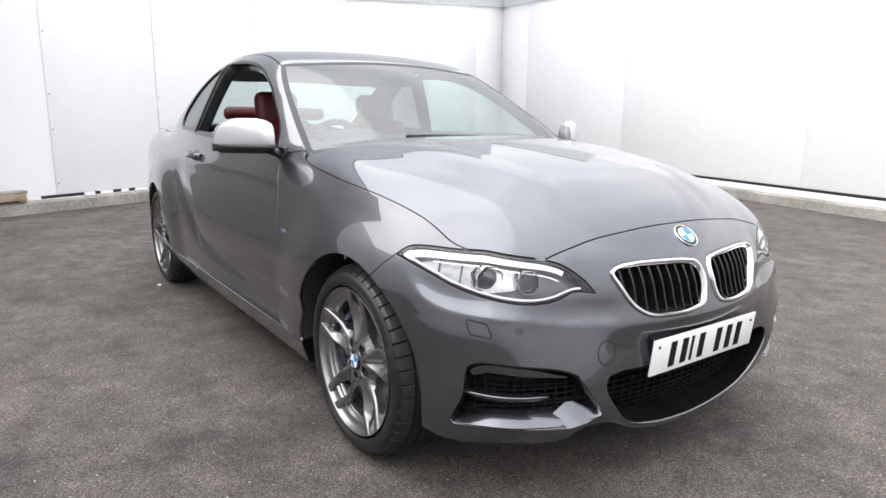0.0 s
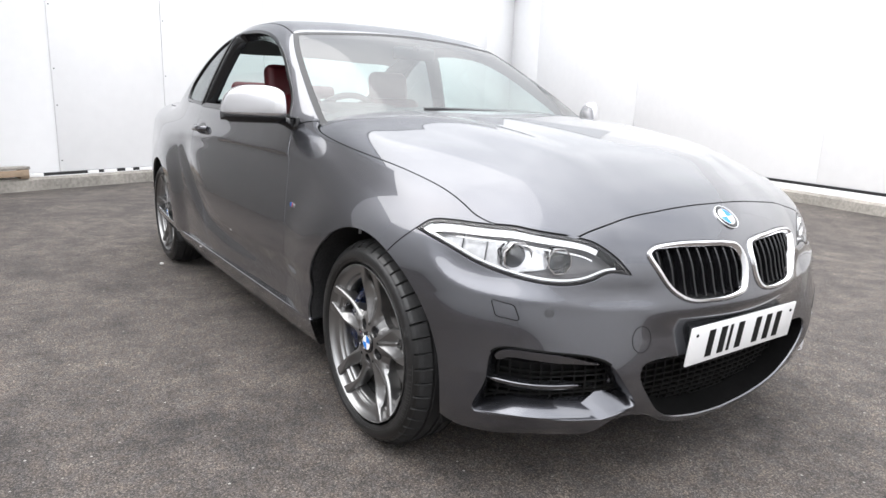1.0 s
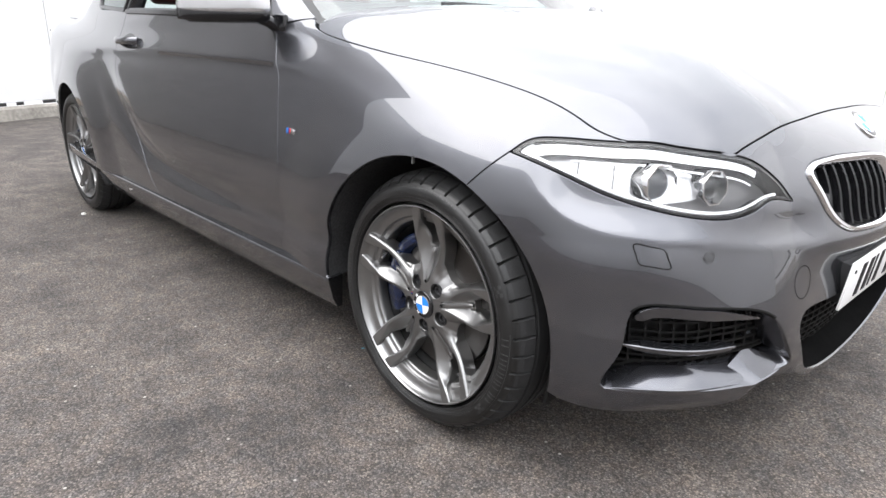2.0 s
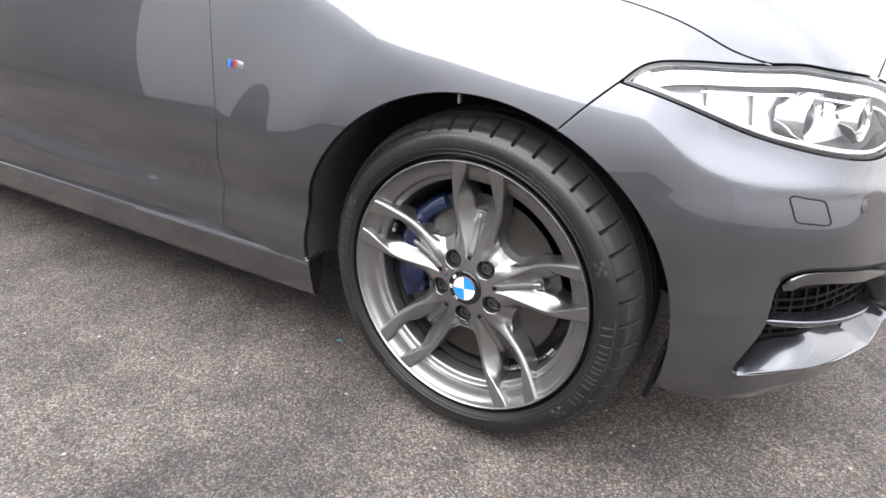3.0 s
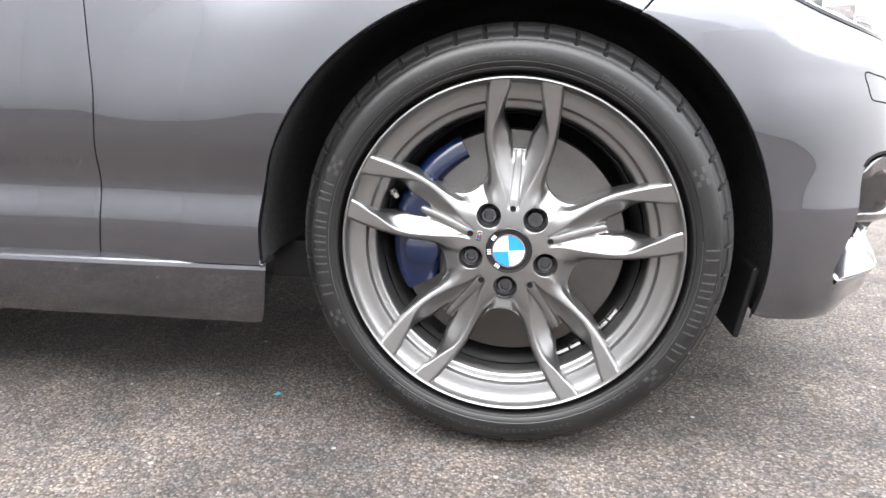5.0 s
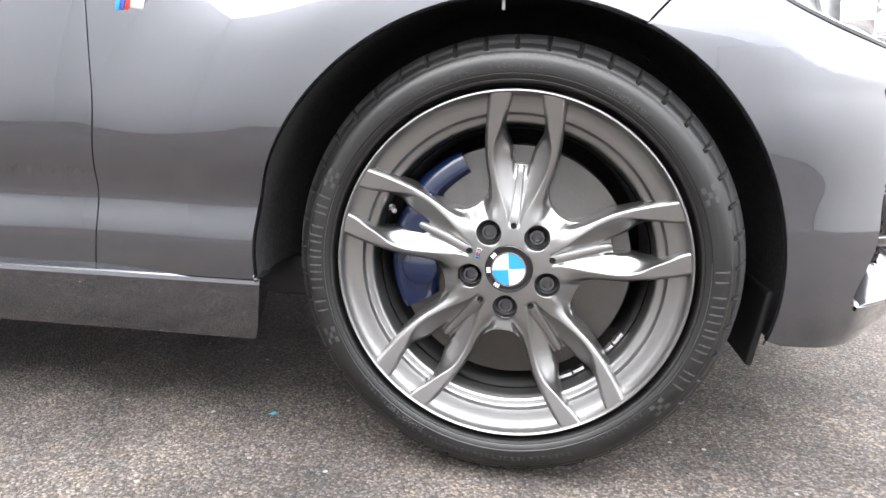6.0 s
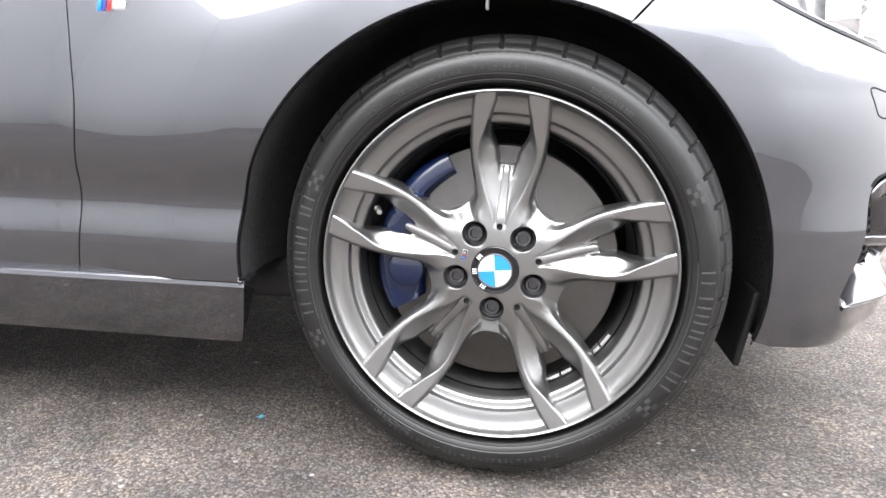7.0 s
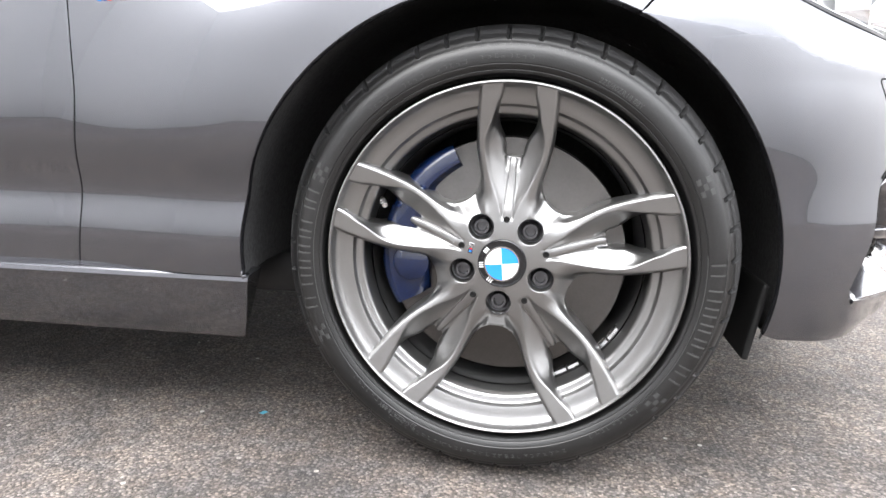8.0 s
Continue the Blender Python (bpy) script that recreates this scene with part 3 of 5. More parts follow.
# small litter on the asphalt and a low board by the wall
scrap = sheet(np.linspace(-.009, .009, 7), np.linspace(-.0022, .0022, 3), lambda x, y: (x, y, .0035 + .0025 * math.sin(x * 260 + y * 500)))
ob = part("plastic_scrap", scrap, material("blue_plastic_film", (.04, .22, .30), .4, 0, .1))
ob.location = (-.412, -.71, 0)
tagged(ob, "small crumpled scrap of blue plastic film on asphalt", "litter")
pebble = turned([(.0001, .0), (.011, .001), (.013, .006), (.008, .011), (.0001, .0125)], 9)
ob = part("white_stone", pebble, material("chalky_white_stone", (.7, .69, .66), .8, 0, .1))
ob.location = (-2.61, -.90, 0)
tagged(ob, "small chalky white stone lying on asphalt", "stone")
board = thing("low_board", "low weathered board with a grey top on the kerb", "board", pose(-6.45, -1.93, .137, 0, 0, 23.6))
part("top", box((.12, 1.1, .03), (0, 0, .115), .004), CONCRETE, board, "grey top")
for y in (-.5, -.18, .18, .5):
    part("block", box((.09, .09, .10), (0, y, .05), .006), PLANK, board, "weathered wood block")
part("rail", box((.022, 1.06, .07), (.055, 0, .06), .003), PLANK, board, "weathered wood rail")

# ---- the car ----
car = thing("car", "dark grey metallic coupe with silver mirrors and red seats", "car")
ARCH_Z, ARCH_R = .31, .36


def arch(wx, a0, a1, r=ARCH_R):
    a = np.radians(np.linspace(a0, a1, 70))
    return on_side(wx + r * np.cos(a), ARCH_Z + r * np.sin(a))


def side_line(*xz, f=None):
    p = spline([(a, b) for a, b in xz], .01)
    return on_side(p[:, 0], p[:, 1], f)


def top_line(*xy, f=None):
    p = spline([(a, b) for a, b in xy], .01)
    return on_top(p[:, 0], p[:, 1], f)


def front_line(*yz, f=None, closed=False):
    p = spline([(a, b) for a, b in yz], .008, closed)
    return cast(f or lower_body, np.stack([0 * p[:, 0] + 1.3, p[:, 0], p[:, 1]], axis=1), [[-1, 0, 0]], 1.4)


def free_line(*xyz, view=SIDE_ON, f=None, closed=False):
    """A smooth curve through points near the surface, laid onto it."""
    p = spline(xyz, .008, closed)
    s, w = view.rays(view.flat(p))
    return cast(f or lower_body, s, w, 2.2, 150)


# shut lines
door_front = side_line((-.629, .285), (-.620, .346), (-.613, .43), (-.599, .525), (-.601, .60), (-.609, .70), (-.624, .80), (-.66, .88), (-.70, .93))
door_back = side_line((-1.60, .285), (-1.72, .42), (-1.86, .60), (-1.93, .75), (-1.955, .88), (-1.95, .94), (-1.945, .995), f=whole_body)
hood_edge = top_line((.417, -.703), (.30, -.714), (.212, -.718), (.05, -.731), (-.09, -.743), (-.24, -.753), (-.40, -.757), (-.50, -.750), (-.552, -.735), (-.57, -.72))
seam = free_line((.157, -.873, .644), (.19, -.855, .681), (.226, -.82, .714))
lamp_top = free_line((.226, -.82, .714), (.254, -.788, .737), (.31, -.752, .742), (.417, -.703, .743))
lamp_inner = free_line((.417, -.703, .743), (.455, -.666, .740), (.487, -.633, .733), (.515, -.597, .727), (.538, -.560, .721), (.568, -.497, .705), (.606, -.443, .664), (.632, -.411, .622), view=FROM_AHEAD)
lamp_low = free_line((.632, -.411, .622), (.614, -.476, .631), (.605, -.53, .614), (.585, -.585, .606), (.528, -.68, .616), (.437, -.762, .642), (.337, -.805, .679), (.226, -.82, .714), view=FROM_AHEAD)


def join(line, i, to, reach=.10):
    """Draws one end of a line to a point, fading along it."""
    d = np.linalg.norm(line - line[i], axis=1)
    return line + (np.asarray(to) - line[i]) * np.clip(1 - d / reach, 0, 1)[:, None] ** 2


corner = (lamp_top[-1] + lamp_inner[0]) / 2
lamp_top, lamp_inner, hood_edge = join(lamp_top, -1, corner), join(lamp_inner, 0, corner), join(hood_edge, 0, corner)
lamp_low = join(join(lamp_low, 0, lamp_inner[-1]), -1, lamp_top[0])
meet = int(np.argmin(np.abs(lamp_inner[:, 1] + .560)))
hood_tail = free_line(tuple(lamp_inner[meet]), (.545, -.537, .727), (.549, -.50, .733), (.552, -.455, .744), (.563, -.242, .766), (.568, 0, .774), view=FROM_ABOVE)
hood_front = np.vstack([lamp_inner[:meet], hood_tail])

# fender
a0 = math.degrees(math.asin((.285 - ARCH_Z) / ARCH_R))
front_arch = arch(0, 180 - a0, 68)
sill_f = side_line((-.355, .285), (-.629, .285))
cowl_side = free_line((-.57, -.72, .953), (-.585, -.722, .955), (-.62, -.735, .948), (-.66, -.755, .938), (-.70, -.775, .930), f=whole_body)
fender = skin("front_fender", SIDE_ON, [ring(sill_f, door_front, cowl_side[::-1], hood_edge[::-1], lamp_top[::-1], seam[::-1], front_arch[::-1])], whole_body, .013)
pair("front_fender", fender, PAINT, car)

# door skin
belt = free_line((-.70, -.785, .93), (-.74, -.775, .955), (-.9, -.785, .968), (-1.4, -.79, .984), (-1.7, -.787, .992), (-1.95, -.78, .998), f=whole_body)
door = skin("door", SIDE_ON, [ring(door_front, belt, door_back[::-1], side_line((-1.60, .285), (-.629, .285)))], whole_body, .014)
doors = pair("door", door, PAINT, car)

# rear quarter with the rear pillar
rear_arch = arch(-WHEELBASE, 180 - a0, a0 + 4)
tail_seam = side_line((-3.04, .33), (-3.10, .45), (-3.22, .60), (-3.40, .70), (-3.52, .76))
trunk_side = top_line((-3.52, -.60), (-3.2, -.66), (-2.98, -.665), (-2.93, -.64), f=whole_body)
pillar = free_line((-2.93, -.64, 1.08), (-2.70, -.62, 1.20), (-2.40, -.585, 1.33), (-2.1, -.56, 1.39), (-1.80, -.555, 1.405), view=FROM_ABOVE, f=whole_body)
rail_low = free_line((-1.80, -.60, 1.375), (-1.95, -.61, 1.36), (-2.12, -.63, 1.30), (-2.30, -.66, 1.20), (-2.42, -.70, 1.09), (-2.43, -.725, 1.035), (-2.36, -.745, 1.015), (-2.1, -.765, 1.006), (-1.95, -.775, .998), f=whole_body)
quarter = skin("rear_quarter", SIDE_ON, [ring(side_line((-1.60, .285), (-2.32, .285)), rear_arch, tail_seam, on_side([-3.53], [.85]), trunk_side, pillar, rail_low, door_back[::-1])], whole_body, .018)
pair("rear_quarter", quarter, PAINT, car)

# front pillar and roof rail
screen_side = free_line((-.585, -.722, .96), (-.66, -.708, 1.02), (-.75, -.692, 1.075), (-.92, -.655, 1.175), (-1.08, -.612, 1.26), (-1.20, -.568, 1.32), view=FROM_ABOVE, f=whole_body)
roof_side = free_line((-1.20, -.568, 1.33), (-1.35, -.558, 1.37), (-1.55, -.555, 1.39), (-1.80, -.555, 1.405), view=FROM_ABOVE, f=greenhouse)
frame_low = free_line((-1.80, -.60, 1.375), (-1.55, -.60, 1.36), (-1.30, -.615, 1.315), (-1.10, -.645, 1.23), (-.95, -.68, 1.14), (-.80, -.725, 1.04), (-.74, -.765, .965), f=whole_body)
side_frame = skin("front_pillar", SIDE_ON, [ring(screen_side, roof_side, frame_low, free_line((-.74, -.765, .962), (-.70, -.775, .935), (-.66, -.755, .945), (-.62, -.735, .953), (-.585, -.722, .958), f=whole_body))], whole_body, .010)
pair("front_pillar", side_frame, PAINT, car)

# hood, roof, boot lid
flip = np.array([1, -1, 1])
cowl = top_line((-.57, -.72), (-.566, -.69), (-.555, -.62), (-.52, -.42), (-.49, -.2), (-.478, 0))
hood_loop = np.vstack([hood_front[::-1][:-1], hood_edge[:-1], cowl])
hood_loop = ring(hood_loop, hood_loop[::-1] * flip)
part("hood", skin("hood", FROM_ABOVE, [hood_loop], lower_body, .016), PAINT, car)
header = top_line((-1.20, -.568), (-1.165, -.35), (-1.15, 0), f=greenhouse)
rear_header = top_line((-2.30, -.58), (-2.36, -.35), (-2.38, 0), f=greenhouse)
roof_run = top_line((-1.20, -.566), (-1.35, -.555), (-1.55, -.551), (-1.80, -.549), (-2.1, -.556), (-2.30, -.58), f=whole_body)
roof_half = np.vstack([header[::-1][:-1], roof_run[:-1], rear_header])
part("roof", skin("roof", FROM_ABOVE, [ring(roof_half, roof_half[::-1] * flip)], greenhouse, .02), PAINT, car)
lid_front = top_line((-2.98, -.66), (-3.02, -.4), (-3.05, 0), f=whole_body)
lid_back = top_line((-3.53, -.60), (-3.60, -.3), (-3.615, 0), f=whole_body)
lid_side = top_line((-2.98, -.66), (-3.2, -.655), (-3.53, -.60), f=whole_body)
lid_half = np.vstack([lid_front[::-1][:-1], lid_side[:-1], lid_back])
part("boot_lid", skin("boot_lid", FROM_ABOVE, [ring(lid_half, lid_half[::-1] * flip)], whole_body, .025), PAINT, car)

# front bumper: a full wrap with openings
low_front = free_line((.368, -.79, .220), (.465, -.72, .211), (.54, -.66, .210), (.618, -.505, .211), (.636, -.445, .244), (.655, -.37, .252), (.667, -.28, .206), (.662, -.15, .170), (.66, 0, .157), view=FROM_AHEAD)
arch_front = arch(0, 64.5, -14.5)
bump_half = np.vstack([hood_tail[::-1][:-1], lamp_inner[meet:-1], lamp_low[:-1], seam[::-1][:-1], arch_front[:-1], low_front])
bump_loop = ring(bump_half, bump_half[::-1] * flip)


def nose_loop(*yz):
    return front_line(*yz, closed=True)


kidney = nose_loop((-.013, .655), (-.030, .682), (-.075, .692), (-.16, .697), (-.26, .698), (-.332, .689), (-.355, .671), (-.338, .628), (-.300, .573), (-.255, .547), (-.17, .540), (-.09, .543), (-.036, .557), (-.015, .597))
fog = free_line((.487, -.742, .437), (.508, -.724, .452), (.58, -.640, .447), (.632, -.525, .427), (.646, -.485, .404), (.655, -.448, .355), (.662, -.418, .312), (.664, -.405, .288), (.655, -.45, .272), (.642, -.495, .264), (.60, -.595, .268), (.55, -.675, .273), (.49, -.745, .278), (.460, -.775, .282), (.478, -.752, .36), view=FROM_AHEAD, closed=True)
mouth_half = front_line((0, .40), (-.27, .402), (-.395, .395), (-.408, .370), (-.368, .302), (-.29, .232), (-.15, .192), (0, .178))
mouth = ring(mouth_half[:-1], (mouth_half[::-1] * flip)[:-1])
holes = [kidney, kidney[::-1] * flip, fog, fog[::-1] * flip, mouth]
part("front_bumper", skin("front_bumper", FROM_AHEAD, [bump_loop, *holes], lower_body, .009, depth=.010), PAINT, car)

# rear bumper
rb = np.vstack([top_line((-3.615, 0), (-3.60, -.3), (-3.53, -.60), f=whole_body)[:-1], on_side([-3.54], [.85]), tail_seam[::-1][:-1], side_line((-3.035, .33), (-3.07, .22)), free_line((-3.3, -.83, .22), (-3.55, -.6, .22), (-3.62, 0, .22), view=FROM_BEHIND)])
part("rear_bumper", skin("rear_bumper", FROM_BEHIND, [ring(rb, rb[::-1] * flip)], lower_body, .03), PAINT, car)

# glass
screen_half = np.vstack([cast(greenhouse, *FROM_ABOVE.rays(FROM_ABOVE.flat(cowl[::-1] + [0.03, 0, 0])), 2.2, 150)[:-1], screen_side[:-1], header])
ws = part("windscreen", skin("windscreen", FROM_ABOVE, [ring(screen_half, screen_half[::-1] * flip)], greenhouse, .02, depth=.005, sink=.004), SCREEN, car, "clear curved windscreen")
back_half = np.vstack([rear_header[::-1][:-1], top_line((-2.32, -.59), (-2.6, -.60), (-2.93, -.63), f=greenhouse)[:-1], top_line((-2.93, -.62), (-3.0, -.4), (-3.03, 0), f=greenhouse)])
part("rear_window", skin("rear_window", FROM_ABOVE, [ring(back_half, back_half[::-1] * flip)], greenhouse, .03, depth=.005, sink=.004), WINDOW, car)
qglass = free_line((-1.90, -.61, 1.345), (-2.0, -.615, 1.33), (-2.14, -.635, 1.275), (-2.31, -.665, 1.18), (-2.405, -.70, 1.09), (-2.40, -.73, 1.035), (-2.30, -.745, 1.024), (-2.1, -.765, 1.015), (-1.99, -.77, 1.008), f=greenhouse)
pair("quarter_window", skin("quarter_window", SIDE_ON, [ring(qglass, free_line((-1.99, -.77, 1.008), (-1.95, -.69, 1.17), (-1.90, -.61, 1.345), f=greenhouse))], greenhouse, .02, depth=.004, sink=.006), TINT, car, "dark tinted quarter window")
for ob in bpy.data.objects:
    if ob.name.split(".")[0] in ("windscreen", "rear_window", "quarter_window"):
        ob.visible_shadow = False

# sill skirts
sec = lambda x: [(x, -.815, .290), (x, -.8575, .2868), (x, -.8605, .2846), (x, -.862, .279), (x, -.853, .254), (x, -.842, .226), (x, -.826, .194), (x, -.812, .178), (x, -.790, .176)]
bm = bmesh.new()
tuck = (0, 0, 0, 0, .006, .013, .024, .034, .042)
rows = [[bm.verts.new((p[0] - (k if x > -.4 else -k if x < -2.3 else 0), *p[1:])) for p, k in zip(sec(x), tuck)] for x in (-.354, -.362, -.6, -1.0, -1.5, -2.0, -2.32, -2.335)]
for a, b in zip(rows, rows[1:]):
    for i in range(8):
        bm.faces.new((a[i], b[i], b[i + 1], a[i + 1]))
for r in (rows[0], rows[-1]):
    bm.faces.new(r)
bmesh.ops.recalc_face_normals(bm, faces=bm.faces[:])
d = bpy.data.meshes.new("sill_skirt")
bm.to_mesh(d)
bm.free()
d.shade_smooth()
d.set_sharp_from_angle(angle=radians(28))
pair("sill_skirt", d, PAINT, car)

# underside and arch liners
part("floor_pan", box((3.3, 1.3, .08), (-1.4, 0, .24), .02), BLACK, car)


def liner(wx, edge, y_in):
    """The inside of a wheel arch, from the panel's turned edge to the inner wall."""
    p = np.asarray(edge)
    c = np.array([wx, 0, ARCH_Z])
    out = (p - c) * [1, 0, 1]
    out /= np.linalg.norm(out, axis=1, keepdims=True)
    rows = [p + [0, .006, 0] + out * .002, p + [0, .018, 0] + out * .004, p * [1, 0, 1] + [0, -.74, 0] + out * .022, p * [1, 0, 1] + [0, -.60, 0] + out * .022, p * [1, 0, 1] + [0, y_in, 0] + out * .01, p * [.0, 0, .0] + [wx, y_in + .02, ARCH_Z] + out * .1]
    bm = bmesh.new()
    vs = [[bm.verts.new(v) for v in r] for r in rows]
    for a, b in zip(vs, vs[1:]):
        for i in range(len(p) - 1):
            bm.faces.new((a[i], a[i + 1], b[i + 1], b[i]))
    bmesh.ops.recalc_face_normals(bm, faces=bm.faces[:])
    d = bpy.data.meshes.new("arch_liner")
    bm.to_mesh(d)
    bm.free()
    d.shade_smooth()
    return d


front_edge = ring(front_arch, arch_front)
pair("arch_liner", liner(0, front_edge, -.46), LINER, car, "black felt arch liner")
rear_edge = ring(on_side([-2.335, -2.335], [.20, .25])[::1] * [1, 1, 1], rear_arch)
pair("arch_liner", liner(-WHEELBASE, rear_edge, -.46), LINER, car, "black felt arch liner")
flap = box((.010, .17, .110), bevel=.004, m=pose(.345, -.700, .240, 0, 10, 0))
d = bpy.data.meshes.new("air_flap")
flap.to_mesh(d)
flap.free()
pair("air_flap", d, INK, car, "black rubber air flap")

clip = on_side([-.018], [ARCH_Z + ARCH_R - .004])[0]
part("liner_clip", box((.004, .008, .016), tuple(clip + np.array([0, .018, -.006])), .001), HAT, car, "small pale liner clip")

# ---- the car's details ----


def band(name, view, loop, f, rows, closed=True, span=None):
    """Strips between copies of an outline, each moved inwards and sunk by (inset, sink); span keeps a run of it."""
    q = view.flat(np.asarray(loop))
    V, N = [], []
    for inset, sink in rows:
        s, w = view.rays(shrink(q, inset)[span or slice(None)])
        p = cast(f, s, w, 2.2, 140)
        n = slope(f, p)
        V.append(p - n * sink)
    k, bm = len(V[0]), bmesh.new()
    closed = closed and span is None
    vs = [[bm.verts.new(p) for p in row] for row in V]
    for a, b in zip(vs, vs[1:]):
        for i in range(k if closed else k - 1):
            bm.faces.new((a[i], a[(i + 1) % k], b[(i + 1) % k], b[i]))
    bmesh.ops.recalc_face_normals(bm, faces=bm.faces[:])
    c = np.mean(V[0], axis=0)
    d = bpy.data.meshes.new(name)
    bm.to_mesh(d)
    bm.free()
    d.shade_smooth()
    d.set_sharp_from_angle(angle=radians(40))
    return d


def keep(bm, angle=35):
    """A bmesh as a mesh with smooth faces and sharp edges."""
    d = bpy.data.meshes.new("part")
    bm.to_mesh(d)
    bm.free()
    d.shade_smooth()
    d.set_sharp_from_angle(angle=radians(angle))
    return d


def onto(p, view=FROM_AHEAD, f=lower_body, sink=0.0):
    """A point laid onto the body, and the body's outward normal there."""
    s, w = view.rays(view.flat(np.atleast_2d(np.asarray(p, float))))
    q = cast(f, s, w, 2.2, 300)
    n = slope(f, q)
    return Vector((q - n * sink)[0]), Vector(n[0])


def facing(at, way):
    """A pose at a place with z along way."""
    return Matrix.Translation(at) @ Vector(way).to_track_quat("Z", "Y").to_matrix().to_4x4()


def sub(loop3, inset, view=FROM_AHEAD):
    q = shrink(view.flat(np.asarray(loop3)), inset)
    s, w = view.rays(q)
    return cast(lower_body, s, w, 2.2, 140)


# headlights
lamp_loop = ring(lamp_top[:-1], lamp_inner[:-1], lamp_low[:-1])
frame_ = band("lamp_frame", FROM_AHEAD, lamp_loop, lower_body, [(.0015, .010), (.0015, .0015), (.0065, .0010), (.0065, .055)])
lamps = pair("headlight", frame_, GLOSS, car, "clear headlight in a black frame")
bezel = skin("bezel", FROM_AHEAD, [lamp_loop], lower_body, .02, seam=.006, depth=0, sink=.040)
lens = skin("lens", FROM_AHEAD, [lamp_loop], lower_body, .016, seam=.005, depth=0, sink=.0008)
# the bright light guides run along the upper and lower edges
q = FROM_AHEAD.flat(lamp_loop)
for _ in range(14):
    q = (np.roll(q, 1, axis=0) + 2 * q + np.roll(q, -1, axis=0)) / 4
L = len(q)
top_n = len(lamp_top) + len(lamp_inner)


def guide(start, end, width0, width1, inset=.009, sink=.010):
    """A light guide beside a stretch of the lamp's outline."""
    a, b = int(L * start), int(L * end)
    bm = bmesh.new()
    rows = []
    for i in range(a, b + 1):
        u = (i - a) / (b - a)
        wide = width0 + (width1 - width0) * u
        rows.append((i % L, wide))
    lines = []
    for edge, down in ((0, sink), (0, sink - .002), (1, sink - .002), (1, sink)):
        pts = []
        for i, wide in rows:
            pts.append(shrink(q, inset + edge * wide)[i])
        s, w = FROM_AHEAD.rays(np.array(pts))
        p = cast(lower_body, s, w, 2.2, 140)
        lines.append(p - slope(lower_body, p) * down)
    vs = [[bm.verts.new(p) for p in line] for line in lines]
    for a_, b_ in zip(vs, vs[1:]):
        for i in range(len(rows) - 1):
            bm.faces.new((a_[i], a_[i + 1], b_[i + 1], b_[i]))
    bmesh.ops.recalc_face_normals(bm, faces=bm.faces[:])
    return keep(bm)


share = (len(lamp_top) + len(lamp_inner)) / L
upper = guide(-.04, share * .80, .021, .012)
lower = guide(share + (1 - share) * .05, .975, .0048, .0048)
rear = guide(share * .22, share * .80, .0032, .0032, inset=.034, sink=.014)
c_refl = free_line((.262, -.807, .710), (.33, -.775, .718), (.44, -.725, .712), (.53, -.62, .695), (.552, -.60, .66), (.50, -.68, .637), (.42, -.77, .654), (.34, -.803, .682), view=FROM_AHEAD, closed=True)
refl = skin("reflector", FROM_AHEAD, [c_refl], lower_body, .01, seam=.001, depth=0, sink=.032)
ahead = Vector((.94, -.26, .05)).normalized()


def projector(p, r):
    at, n = onto(p)
    m = facing(at - n * .024, ahead)
    tube_ = turned([(r * 1.16, -.03), (r * 1.16, .006), (r * 1.12, .011), (r * 1.03, .011), (r * .99, .006), (r * .95, -.012), (r * .86, -.016)], 8, m=m @ pose(0, 0, 0, 0, 0, 22.5))
    dome = turned([(r * .84, -.018), (r * .80, -.006), (r * .62, .003), (r * .35, .008), (.0001, .0095)], 32, m=m)
    well = turned([(r * .95, -.016), (.0001, -.022)], 24, m=m)
    return keep(tube_, 50), keep(dome, 60), keep(well)


p1, p2 = projector((.495, -.69, .672), .037), projector((.558, -.595, .668), .031)
ribs = []
for k in range(2):
    at, n = onto((.365 + .06 * k, -.775 + .034 * k, .695 - .014 * k), sink=.030)
    ribs.append(keep(box((.0016, .050 + .010 * k, .010), bevel=.0005, m=facing(at, n))))
for i, lamp in enumerate(lamps):
    side_ = (lambda d: d) if i == 0 else mirrored
    part("bezel", side_(bezel), BEZEL, lamp, "dark grey bezel")
    part("lens", side_(lens), LENS, lamp, "clear lens").visible_shadow = False
    for g_ in (upper, rear, lower):
        part("light_guide", side_(g_), BRIGHT, lamp, "white light guide")
    part("reflector", side_(refl), REFLECTOR, lamp, "silvered reflector")
    for a_, b_, c_ in (p1, p2):
        part("projector_ring", side_(a_), CHROME, lamp, "bright ring")
        part("projector_lens", side_(b_), BALL, lamp)
        part("projector_well", side_(c_), GLOSS, lamp)
    for r_ in ribs:
        part("divider", side_(r_), BEZEL, lamp)

